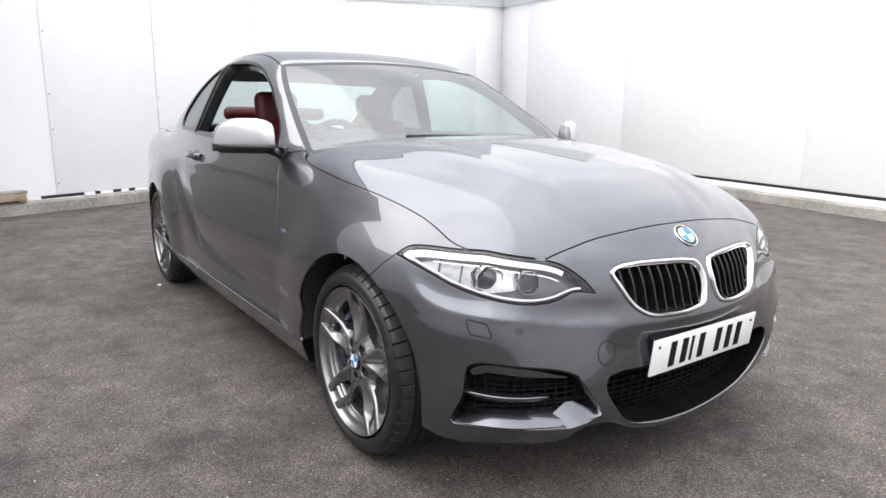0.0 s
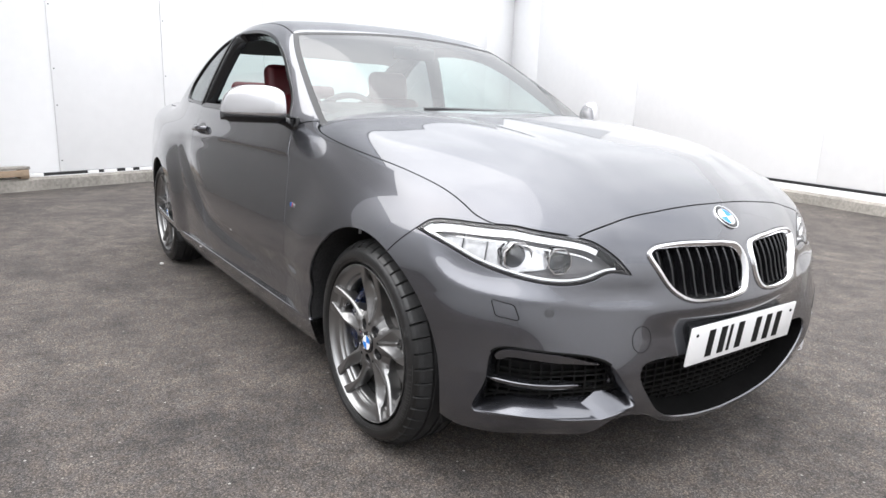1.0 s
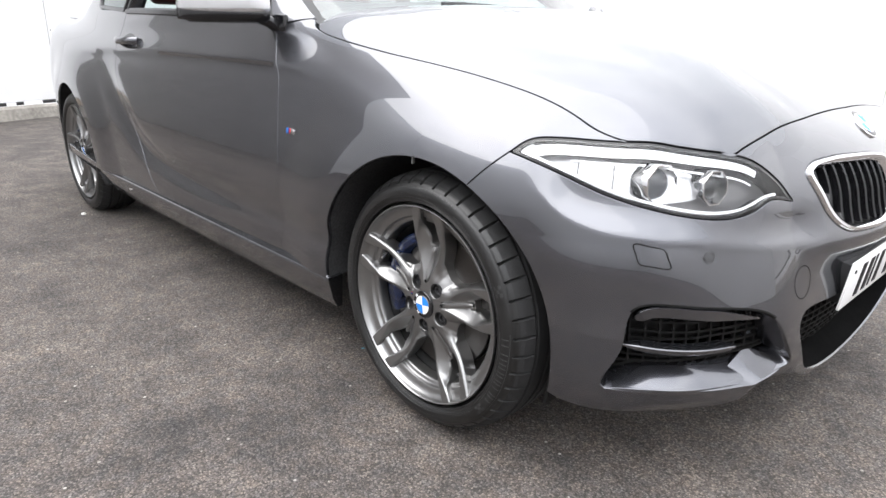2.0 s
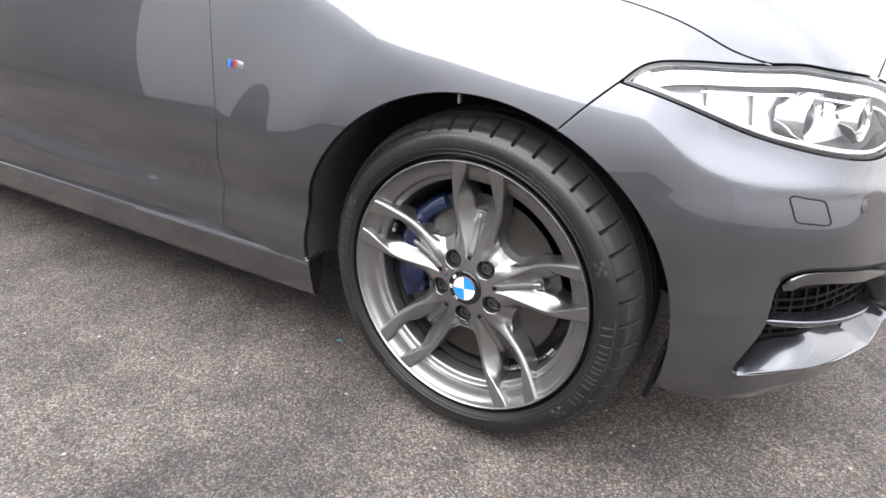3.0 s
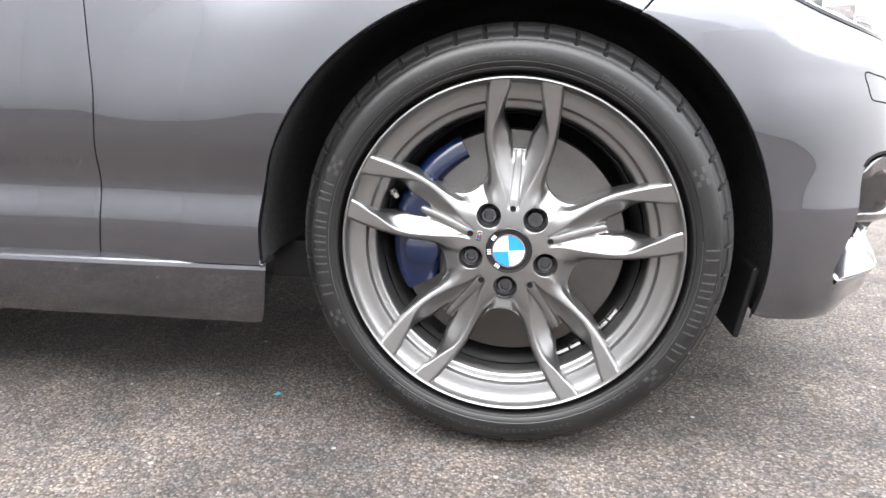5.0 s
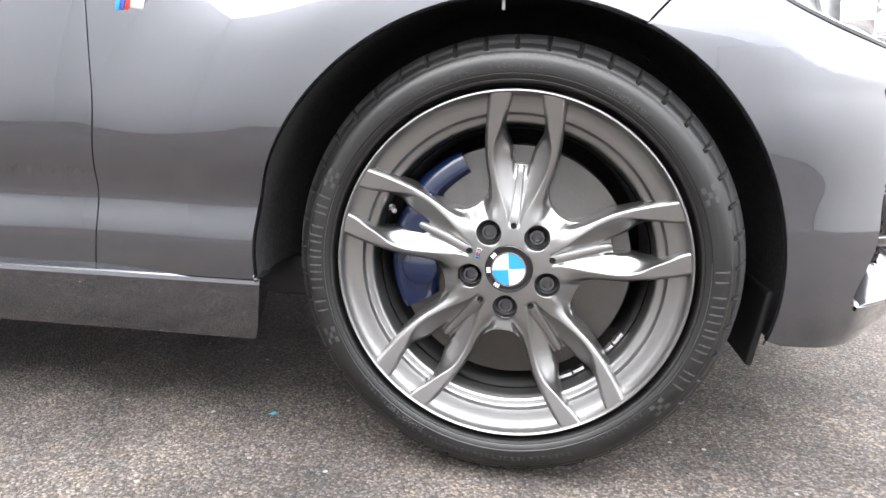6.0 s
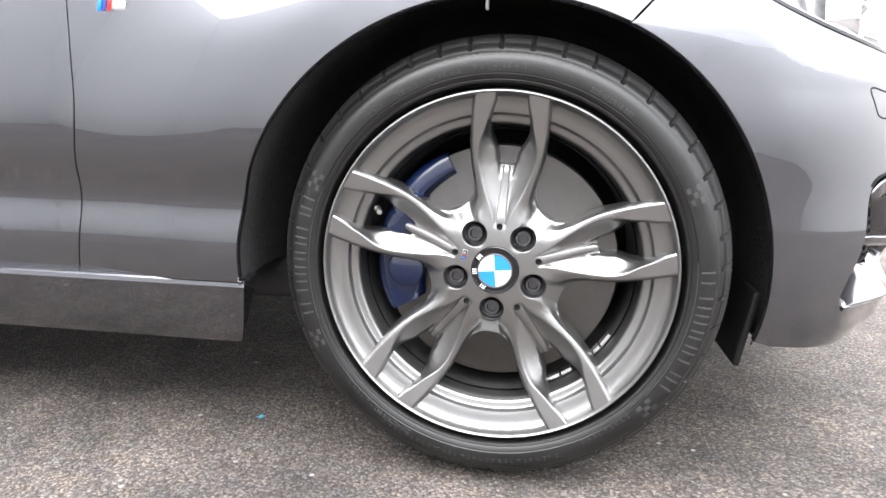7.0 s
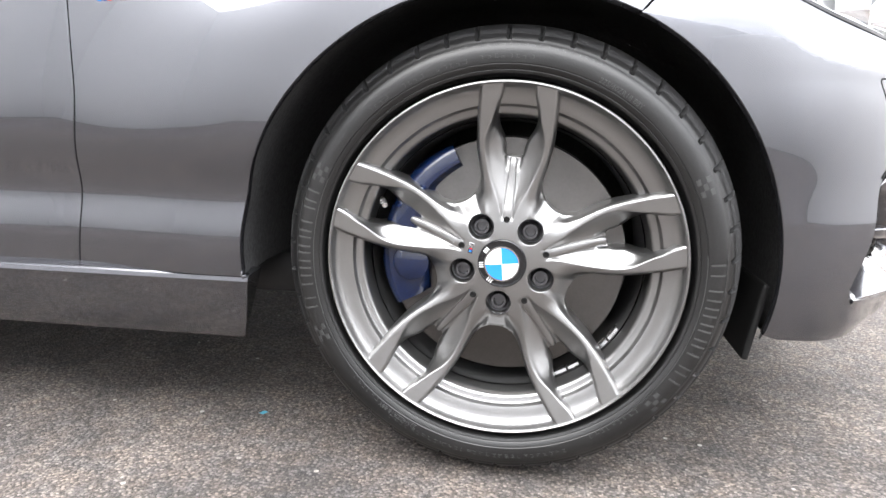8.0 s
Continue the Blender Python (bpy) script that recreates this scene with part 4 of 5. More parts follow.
# kidney grilles
surround = band("grille_surround", FROM_AHEAD, kidney, lower_body, [(.001, .012), (.001, -.001), (.0045, -.007), (.0095, -.008), (.0145, -.002), (.0165, .008), (.0165, .035)])
grilles = pair("grille", surround, CHROME, car, "chrome grille surround")
back_ = skin("grille_back", FROM_AHEAD, [kidney], lower_body, .02, seam=.014, depth=0, sink=.038)
kz = np.array(kidney)
slats = []
for k in range(9):
    y = -.046 - k * .0335
    inner = kz[np.argsort(np.abs(kz[:, 1] - y))[:16]]
    z0, z1 = inner[:, 2].min() + .016, inner[:, 2].max() - .016
    zz = np.linspace(z0, z1, 9)
    p = cast(lower_body, np.stack([0 * zz + 1.3, 0 * zz + y, zz], axis=1), [[-1, 0, 0]], 1.2)
    bm = bmesh.new()
    rows = []
    for c_ in p:
        rows.append([bm.verts.new((c_[0] - dx, y + dy, c_[2])) for dx, dy in ((.008, 0), (.011, .0032), (.036, .0038), (.036, -.0038), (.011, -.0032))])
    for a_, b_ in zip(rows, rows[1:]):
        for j in range(5):
            bm.faces.new((a_[j], a_[(j + 1) % 5], b_[(j + 1) % 5], b_[j]))
    bm.faces.new(rows[0])
    bm.faces.new(rows[-1])
    bmesh.ops.recalc_face_normals(bm, faces=bm.faces[:])
    slats.append(keep(bm))
for i, gr in enumerate(grilles):
    side_ = (lambda d: d) if i == 0 else mirrored
    part("grille_back", side_(back_), INK, gr)
    for s_ in slats:
        part("slat", side_(s_), GLOSS, gr, "gloss black slat")


def mesh_bars(loop, view, sink, step_, deep=.008, thick=.0028):
    """A lattice of black bars across an opening."""
    q_ = view.flat(np.asarray(loop))
    lo, hi = q_.min(axis=0), q_.max(axis=0)
    bm = bmesh.new()
    for axis in (0, 1):
        for v in np.arange(lo[axis] + step_[axis] / 2, hi[axis], step_[axis]):
            w_ = np.linspace(lo[1 - axis], hi[1 - axis], 40)
            line = np.stack([np.full(40, v), w_] if axis == 0 else [w_, np.full(40, v)], axis=1)
            line = line[inside(shrink(q_, .004), line)]
            if len(line) < 3:
                continue
            s, w = view.rays(line)
            p = cast(lower_body, s, w, 2.2, 140)
            p = p - slope(lower_body, p) * sink
            up = slope(lower_body, p)
            bm = merge(bm, tube(p, [(-thick, 0), (thick, 0), (thick, -deep), (-thick, -deep)], up=up))
    return bm


# side intakes
fog_back = skin("intake_back", FROM_AHEAD, [fog], lower_body, .02, seam=.0, depth=0, sink=.105)
fog_tub = band("intake_rim", FROM_AHEAD, fog, lower_body, [(.0, .004), (.003, .016), (.006, .05), (.007, .106)])
fog_mesh = keep(mesh_bars(fog, FROM_AHEAD, .058, (.026, .019), thick=.0022))
# A thin black band stands in for the dark gap along the top.
gap_line = band("intake_gap_line", FROM_AHEAD, fog, lower_body, [(-.0045, .002), (-.0042, -.0010), (-.001, -.0012), (.0015, .004)], span=slice(0, int(np.argmin(np.linalg.norm(fog - np.array((.646, -.485, .404)), axis=1)))))
blade_c = free_line((.479, -.748, .366), (.52, -.70, .361), (.58, -.63, .358), (.618, -.565, .358), view=FROM_AHEAD)
n_ = slope(lower_body, blade_c)
ends = lambda n: np.clip(np.minimum(np.arange(n), np.arange(n)[::-1]) / 5 + .35, 0, 1)
blade = keep(tube(blade_c - n_ * .018, [(-.0085, .000), (-.0065, .008), (-.0045, .0095), (.004, .006), (.008, .000), (.009, -.02), (-.009, -.02)], up=n_, scale=ends(len(blade_c))), 25)
brow_c = free_line((.488, -.731, .424), (.512, -.712, .438), (.58, -.635, .433), (.634, -.515, .412), view=FROM_AHEAD)
n_ = slope(lower_body, brow_c)
brow = keep(tube(brow_c - n_ * .012, [(-.0125, .010), (-.0105, .0125), (.010, .006), (.013, -.002), (.013, -.03), (-.010, -.03)], up=n_, scale=np.clip(np.arange(len(brow_c))[::-1] / (len(brow_c) * .45) + .12, 0, 1) * np.clip(np.arange(len(brow_c)) / 4 + .5, 0, 1)), 25)
# a wing along the intake's foot: a shelf that climbs to a leaf at its inner end
m_ = 60


def even(p, count=m_):
    p = np.asarray(p, float)
    d_ = np.concatenate([[0], np.cumsum(np.linalg.norm(np.diff(p, axis=0), axis=1))])
    return np.stack([np.interp(np.linspace(0, d_[-1], count), d_, p[:, i]) for i in range(3)], axis=1)


crease_a = spline([(.464, -.770, .277), (.49, -.745, .274), (.55, -.677, .270), (.60, -.597, .264), (.642, -.501, .259)], .01)
crease_b = spline([(.642, -.501, .259), (.655, -.45, .268), (.665, -.404, .284)], .01)
crease = np.vstack([even(crease_a, 40), even(crease_b, 21)[1:]])
back_edge = np.vstack([even(spline([(.466, -.757, .283), (.494, -.718, .284), (.545, -.640, .283), (.595, -.538, .283)], .01), 40), even([(.595, -.538, .283), (.608, -.480, .324), (.660, -.408, .288)], 21)[1:]])
out_ = slope(lower_body, crease) * [1, 1, 0]
rows_ = [back_edge - [.03, -.03, -.004], back_edge, crease + out_ * .003 + [0, 0, .0012], crease + out_ * .0055 - [0, 0, .0004], crease + out_ * .0055 - [0, 0, .0035], crease + out_ * .001 - [0, 0, .0075], crease - out_ * .012 - [0, 0, .0075]]
bm = bmesh.new()
vs = [[bm.verts.new(p) for p in r] for r in rows_]
for a_, b_ in zip(vs, vs[1:]):
    for i in range(m_ - 1):
        bm.faces.new((a_[i], a_[i + 1], b_[i + 1], b_[i]))
bmesh.ops.recalc_face_normals(bm, faces=bm.faces[:])
winglet = keep(bm, 20)
for d_, mat, name_, lab in ((fog_back, INK, "intake_back", ""), (fog_tub, PAINT, "intake_rim", ""), (gap_line, INK, "intake_gap_line", "black line for the gap along the intake's top"), (fog_mesh, INK, "intake_mesh", "black intake mesh"), (blade, PAINT, "intake_blade", ""), (brow, PAINT, "intake_brow", ""), (winglet, PAINT, "winglet", "")):
    pair(name_, d_, mat, car, lab)

# centre intake
part("centre_intake", band("centre_intake", FROM_AHEAD, mouth, lower_body, [(-.001, .003), (.002, .010), (.006, .09)]), VOID, car)
part("centre_back", skin("centre_back", FROM_AHEAD, [mouth], lower_body, .03, seam=.0, depth=0, sink=.088), VOID, car)
part("centre_mesh", keep(mesh_bars(mouth, FROM_AHEAD, .066, (.03, .022), thick=.0018)), INK, car, "black honeycomb mesh")

# number plate, with its characters as plain bars
plate = part("number_plate", box((.006, .52, .111), bevel=.0015, m=pose(.7105, 0, .427, 0, 6.5, 0)), PLATE, car, "white number plate with black bars")
part("plinth", box((.05, .46, .095), bevel=.004, m=pose(.686, 0, .425, 0, 6.5, 0)), BLACK, plate)
for y in (-.167, -.111, -.075, -.027, .061, .117, .17):
    part("bar", box((.002, .027 if y != -.075 else .012, .079), bevel=0, m=pose(.7105, 0, .427, 0, 6.5, 0) @ pose(.0036, y, -.001)), INK, plate)
for y in (-.235, .235):
    part("screw", turned([(.005, 0), (.004, .002), (0, .0025)], 14, m=pose(.7105, 0, .427, 0, 6.5, 0) @ pose(.003, y, .032, 0, 90, 0)), INK, plate)


def roundel(name, at, way, r, parent, spin=0):
    """A quartered enamel disc in a ring."""
    m = facing(at, way) @ pose(0, 0, 0, 0, 0, spin)
    base = part(name, turned([(r, -.004), (r, .002), (r * .96, .003), (r * .70, .003), (.0001, .0030)], 48, m=m), GLOSS, parent, "round enamel badge")
    part("badge_ring", turned([(r * 1.02, -.004), (r * 1.02, .0025), (r * .985, .0038), (r * .95, .003)], 48, m=m), CHROME, base)
    part("badge_ring", turned([(r * .72, .0028), (r * .70, .0042), (r * .66, .0042), (r * .65, .003)], 48, m=m), CHROME, base)
    for k in range(4):
        bm = bmesh.new()
        v = [bm.verts.new((0, 0, .0042))] + [bm.verts.new((r * .655 * math.cos(a), r * .655 * math.sin(a), .0038)) for a in np.radians(np.linspace(90 * k, 90 * k + 90, 10))]
        for j in range(1, 10):
            bm.faces.new((v[0], v[j], v[j + 1]))
        bm.transform(m)
        part("quadrant", bm, WHITE if k % 2 else BLUE, base)


at, n = onto((.622, 0, .743))
roundel("badge", at, n, .041, car)

# bumper fittings: washer cover, tow cover, parking sensors
def outline_groove(loop, view=FROM_AHEAD):
    return band("groove", view, loop, lower_body, [(-.0008, -.0002), (.0004, -.0006), (.0014, -.0002)])


washer = free_line((.4835, -.7435, .5665), (.500, -.726, .563), (.5155, -.7088, .5595), (.5195, -.7045, .556), (.527, -.7025, .541), (.5345, -.7015, .527), (.532, -.705, .5235), (.513, -.724, .526), (.4965, -.7405, .5287), (.4930, -.7435, .532), (.486, -.7455, .549), (.4805, -.7468, .563), view=FROM_AHEAD, closed=True)
pair("washer_cover", outline_groove(washer), INK, car, "dark outline of the washer cover")
at, n = onto((.574, -.64, .543))
ring_m = facing(at, n)
sensor = turned([(.0125, -.001), (.012, .0006), (.0108, .0006), (.0104, -.002), (.0095, .0008), (.0001, .0012)], 28, m=ring_m)
pair("parking_sensor", keep(sensor), PAINT_DARK, car, "dark grey parking sensor")
round_ = np.linspace(0, 2 * math.pi, 24, endpoint=False)
tow = free_line(*[(.668, -.40 + .033 * math.cos(a), .462 + .033 * math.sin(a)) for a in round_], view=FROM_AHEAD, closed=True)
part("tow_cover", outline_groove(tow), INK, car, "dark outline of the round tow cover")

# side badge: three slanted stripes and a silver block, as plain shapes
for k, (mat, w_) in enumerate(((BLUE, .006), (NAVY, .006), (RED, .006), (SATIN, .021))):
    x0 = -.557 + (.0075 * k if k < 3 else .0225) + w_ / 2
    at = Vector(on_side([x0], [.665])[0])
    part("side_badge", box((w_, .003, .015), bevel=.0006, m=Matrix.Translation(at) @ Matrix.Shear("XY", 4, (0, 0)) @ pose(0, 0, 0, 0, 14, 0)), mat, car)

# door handle and mirrors
hx = np.linspace(-1.93, -1.71, 25)
base_ = on_side(hx, .884 + 0 * hx, whole_body)
u_ = np.linspace(-1, 1, 25)
path = base_ + np.stack([0 * u_, -(.030 * (1 - u_ ** 4)) - .002, 0 * u_], axis=1)
handle = keep(tube(path, [(a * 1.0, b) for a, b in circle(.011, 10, 1.35)], up=(0, 0, 1)))
handles = pair("door_handle", handle, PAINT, car)
cup_loop = free_line((-1.90, -.815, .884), (-1.86, -.81, .908), (-1.80, -.81, .908), (-1.76, -.81, .884), (-1.80, -.815, .862), (-1.86, -.815, .862), f=whole_body, closed=True)
cup = skin("handle_cup", SIDE_ON, [cup_loop], whole_body, .01, seam=0, depth=0, sink=-.0015)
for i, h_ in enumerate(handles):
    part("handle_cup", cup if i == 0 else mirrored(cup), GLOSS, h_, "dark handle recess")


def mirror_shell(rows, n=28):
    """A rounded shell lofted through sections given as (centre, half depth, half height)."""
    bm = bmesh.new()
    vs = []
    for (cx, cy, cz), dx, dz, up in rows:
        ring_ = []
        for i in range(n):
            a = 2 * math.pi * i / n
            c, s = math.cos(a), math.sin(a)
            px = np.sign(c) * abs(c) ** .75 * dx
            pz = np.sign(s) * abs(s) ** .8 * (dz if s > 0 else dz * up)
            ring_.append(bm.verts.new((cx + px, cy, cz + pz)))
        vs.append(ring_)
    for a, b in zip(vs, vs[1:]):
        for i in range(n):
            bm.faces.new((a[i], a[(i + 1) % n], b[(i + 1) % n], b[i]))
    bm.faces.new(vs[0])
    bm.faces.new(vs[-1])
    bmesh.ops.recalc_face_normals(bm, faces=bm.faces[:])
    return bm


cap_rows, low_rows = [], []
for k in np.linspace(0, 1, 15):
    y = -.815 - .185 * k
    x = -.715 - .135 * k ** 1.4
    e = max(.05, math.sqrt(max(0, 1 - (abs(k - .42) / .585) ** 3.2)))
    cap_rows.append(((x, y, .985), .062 * e * (1 - .2 * k), .098 * e, .25))
    low_rows.append(((x, y, .972), .060 * e * (1 - .2 * k), .012, 2.2 if k < .9 else 1.6))
mirror_caps = pair("door_mirror", keep(mirror_shell(cap_rows), 60), SATIN, car, "satin silver mirror cap")
low_ = keep(mirror_shell(low_rows), 45)
arm = keep(tube([(-.70, -.775, .935), (-.705, -.80, .952), (-.712, -.835, .964), (-.73, -.88, .968)], circle(.024, 14, .7), up=(0, 0, 1)))
foot = keep(box((.15, .02, .05), (-.725, -.776, .947), .008))
for i, mc in enumerate(mirror_caps):
    side_ = (lambda d: d) if i == 0 else mirrored
    part("mirror_base", side_(low_), GLOSS, mc, "gloss black mirror base")
    part("mirror_arm", side_(arm), GLOSS, mc)
    part("mirror_foot", side_(foot), GLOSS, mc)

# window frames
opening = ring(frame_low[:-1], free_line((-.74, -.765, .968), (-.9, -.78, .975), (-1.4, -.785, .991), (-1.93, -.778, 1.004), f=greenhouse)[:-1], free_line((-1.93, -.778, 1.004), (-1.88, -.69, 1.17), (-1.82, -.605, 1.365), f=greenhouse)[:-1])
pair("window_frame", band("window_frame", SIDE_ON, opening, greenhouse, [(-.004, .002), (.0, -.003), (.010, -.001), (.014, .006), (.016, .05)]), GLOSS, car, "gloss black window surround")
qloop = ring(qglass[:-1], free_line((-1.99, -.77, 1.008), (-1.95, -.69, 1.17), (-1.90, -.61, 1.345), f=greenhouse)[:-1])
pair("quarter_frame", band("quarter_frame", SIDE_ON, qloop, greenhouse, [(-.014, .006), (-.012, -.002), (.002, -.003), (.006, .003), (.006, .012)]), GLOSS, car)
bp = ring(free_line((-1.93, -.778, 1.002), (-1.88, -.69, 1.17), (-1.82, -.605, 1.37), f=greenhouse), free_line((-1.90, -.61, 1.35), (-1.95, -.69, 1.17), (-1.99, -.77, 1.006), f=greenhouse))
pair("centre_pillar", skin("centre_pillar", SIDE_ON, [bp], greenhouse, .015, seam=0, depth=.04, sink=.003), GLOSS, car, "gloss black pillar")
belt_ = free_line((-.75, -.77, .966), (-.9, -.783, .973), (-1.4, -.788, .989), (-1.95, -.78, 1.003), f=whole_body)
pair("waist_seal", keep(tube(belt_, [(-.004, .007), (.006, .007), (.008, -.008), (-.01, -.008)], up=(0, 0, 1))), GLOSS, car)
left_glass = skin("door_glass", SIDE_ON, [opening], greenhouse, .03, seam=.012, depth=0, sink=.01)
part("door_glass", mirrored(left_glass), WINDOW, car, "raised side window").visible_shadow = False
scr = ring(screen_half, screen_half[::-1] * flip)
part("screen_seal", band("screen_seal", FROM_ABOVE, scr, greenhouse, [(-.004, .004), (-.001, .0), (.012, .0025), (.022, .0035)]), BLACK, car, "black screen edge")

# cowl and wipers
cowl_strip = bmesh.new()
rows_ = []
for y in np.linspace(-.70, .70, 41):
    c_ = np.interp(abs(y), [0, .42, .62, .72], [-.478, -.52, -.555, -.57])
    z_ = on_top([c_], [y])[0][2]
    rows_.append([cowl_strip.verts.new((c_ + dx, y, z_ + dz)) for dx, dz in ((.02, -.03), (-.004, -.012), (-.03, -.006), (-.06, .01))])
for a_, b_ in zip(rows_, rows_[1:]):
    for i in range(3):
        cowl_strip.faces.new((a_[i], b_[i], b_[i + 1], a_[i + 1]))
part("cowl", cowl_strip, BLACK, car, "black cowl panel")
for pts_ in (((-.452, .12, .0), (-.466, -.10, .0), (-.500, -.32, .0)), ((-.515, .62, .0), (-.478, .42, .0), (-.456, .20, .0))):
    c_ = spline(pts_, .02)
    c_ = on_top(c_[:, 0], c_[:, 1], greenhouse) + [0, 0, .013]
    part("wiper", tube(c_, [(-.006, -.014), (.006, -.014), (.006, -.004), (.002, .001), (-.002, .001), (-.006, -.004)], up=(0, 0, 1)), BLACK, car, "black wiper blade")

# ---- the cabin ----


def cushion(size, at, bevel, m=None):
    return box(size, at, bevel, m, 4)


def seat(y):
    """A front seat in red leather: base, back with bolsters, headrest."""
    s = thing("front_seat", "red leather front seat", "", pose(-1.55, y, .32))
    s.parent = car
    part("seat_base", cushion((.52, .50, .16), (.08, 0, .12), .05), LEATHER, s)
    part("backrest", cushion((.13, .36, .62), (0, 0, 0), .05, pose(-.24, 0, .45, 0, -17, 0)), LEATHER, s)
    for k in (-1, 1):
        part("bolster", cushion((.17, .10, .40), (0, 0, 0), .045, pose(-.17, k * .21, .34, 0, -17, 0)), LEATHER, s)
    part("headrest", cushion((.10, .25, .20), (0, 0, 0), .045, pose(-.36, 0, .81, 0, -10, 0)), LEATHER, s)
    for k in (-1, 1):
        part("headrest_post", tube([(-.34, k * .05, .72), (-.355, k * .05, .82)], circle(.007)), SATIN, s)
    part("shell", cushion((.06, .38, .60), (0, 0, 0), .02, pose(-.33, 0, .44, 0, -17, 0)), DASH, s, "black seat back")
    return s


for y in (-.325, .325):
    seat(y)
bench = thing("rear_bench", "black rear bench with red headrests", "", pose(-2.42, 0, .32))
bench.parent = car
for y in (-.31, .31):
    part("bench_base", cushion((.48, .54, .17), (.1, y, .16), .05), DASH, bench)
    part("bench_back", cushion((.14, .54, .42), (0, 0, 0), .05, pose(-.20, y, .40, 0, -24, 0)), DASH, bench)
    part("bench_headrest", cushion((.09, .24, .085), (0, 0, 0), .035, pose(-.36, y * .8, .79, 0, -18, 0)), LEATHER, bench)
dash = box((.52, 1.36, .24), (0, 0, 0), .07, pose(-.80, 0, .86, 0, 4, 0), 4)
part("dashboard", dash, DASH, car, "soft black dashboard")
part("instrument_hood", box((.24, .36, .10), (0, 0, 0), .04, pose(-.93, -.36, .975, 0, 8, 0), 4), DASH, car)
part("dash_lower", box((.3, 1.36, .45), (-.75, 0, .55), .05), DASH, car)
wheel_rim = turned([(.185 + .014 * math.cos(a), .014 * math.sin(a)) for a in np.linspace(0, 2 * math.pi, 12)], 48, m=pose(-1.13, -.36, .90, 0, -64, 0))
steer = part("steering_wheel", wheel_rim, DASH, car, "black leather steering wheel")
part("steering_hub", turned([(.075, -.03), (.07, .0), (.0001, .008)], 24, m=pose(-1.13, -.36, .90, 0, -64, 0)), DASH, steer)
for a in (0, 120, 240):
    part("steering_spoke", box((.15, .03, .012), (.10, 0, -.005), .003, pose(-1.13, -.36, .90, 0, -64, 0) @ pose(0, 0, 0, 0, 0, a + 90)), DASH, steer)
part("inside_mirror", box((.03, .23, .06), (0, 0, 0), .015, pose(-1.10, 0, 1.275, 0, 12, 0), 3), DASH, car, "black inside mirror")
part("mirror_stem", tube([(-1.10, 0, 1.29), (-1.06, 0, 1.305)], circle(.012)), DASH, car)
part("centre_console", box((1.1, .24, .36), (-1.4, 0, .42), .05), DASH, car)
part("bulkhead", box((.06, 1.4, .6), (-.56, 0, .55), .01), BLACK, car)
part("parcel_shelf", box((.5, 1.2, .03), (-2.92, 0, .93), .01), DASH, car)
part("cabin_floor", box((2.6, 1.36, .04), (-1.8, 0, .28), .01), DASH, car)
part("boot_wall", box((.04, 1.3, .6), (-2.78, 0, .60), .01), DASH, car)
for k in (-1, 1):
    part("door_card", box((1.35, .05, .64), (-1.3, k * .735, .60), .02), DASH, car)
    part("rear_card", box((.8, .05, .64), (-2.35, k * .72, .62), .02), DASH, car)
lining = skin("headlining", FROM_ABOVE, [ring(roof_half, roof_half[::-1] * flip)], greenhouse, .05, seam=.0, depth=0, sink=.03)
part("headlining", lining, material("grey_headlining", (.30, .30, .30), .9, 0, .05), car, "grey roof lining")

# ---- wheels: local u, v in the wheel's plane, w outwards ----
PHASE = -4.0
FACE = Curve((.0, .0), (.05, -.002), (.085, -.006), (.12, -.0078), (.16, -.0035), (.20, .0045), (.2385, .0135))
OUTER = Curve((.086, .0375), (.100, .0384), (.115, .0405), (.131, .0442), (.145, .0472), (.157, .0490), (.185, .0505), (.21, .0505), (.245, .0492))
RIDGE = Curve((.058, .0068), (.075, .0120), (.086, .0165), (.100, .0230), (.121, .0315), (.140, .0372), (.157, .0395), (.170, .0382), (.186, .0330), (.200, .0290), (.22, .0242), (.245, .0205))
INNER = Curve((.086, .0075), (.100, .0082), (.121, .0102), (.139, .0128), (.152, .0140), (.162, .0158), (.172, .0205), (.184, .0262), (.192, .0278), (.200, .0276), (.22, .0232), (.245, .0196))
DROP = Curve((.058, .0012), (.070, .0050), (.086, .0090), (.102, .0128), (.118, .0160), (.135, .0188), (.150, .0208), (.165, .0215), (.178, .0200), (.188, .0150), (.198, .0060), (.206, .0014), (.215, .0006), (.245, .0006))
APEX, TIP = .142, .2378
ROOT = Curve((.030, .016), (.045, .0205), (.060, .0265), (.075, .0330), (.0862, .0375))


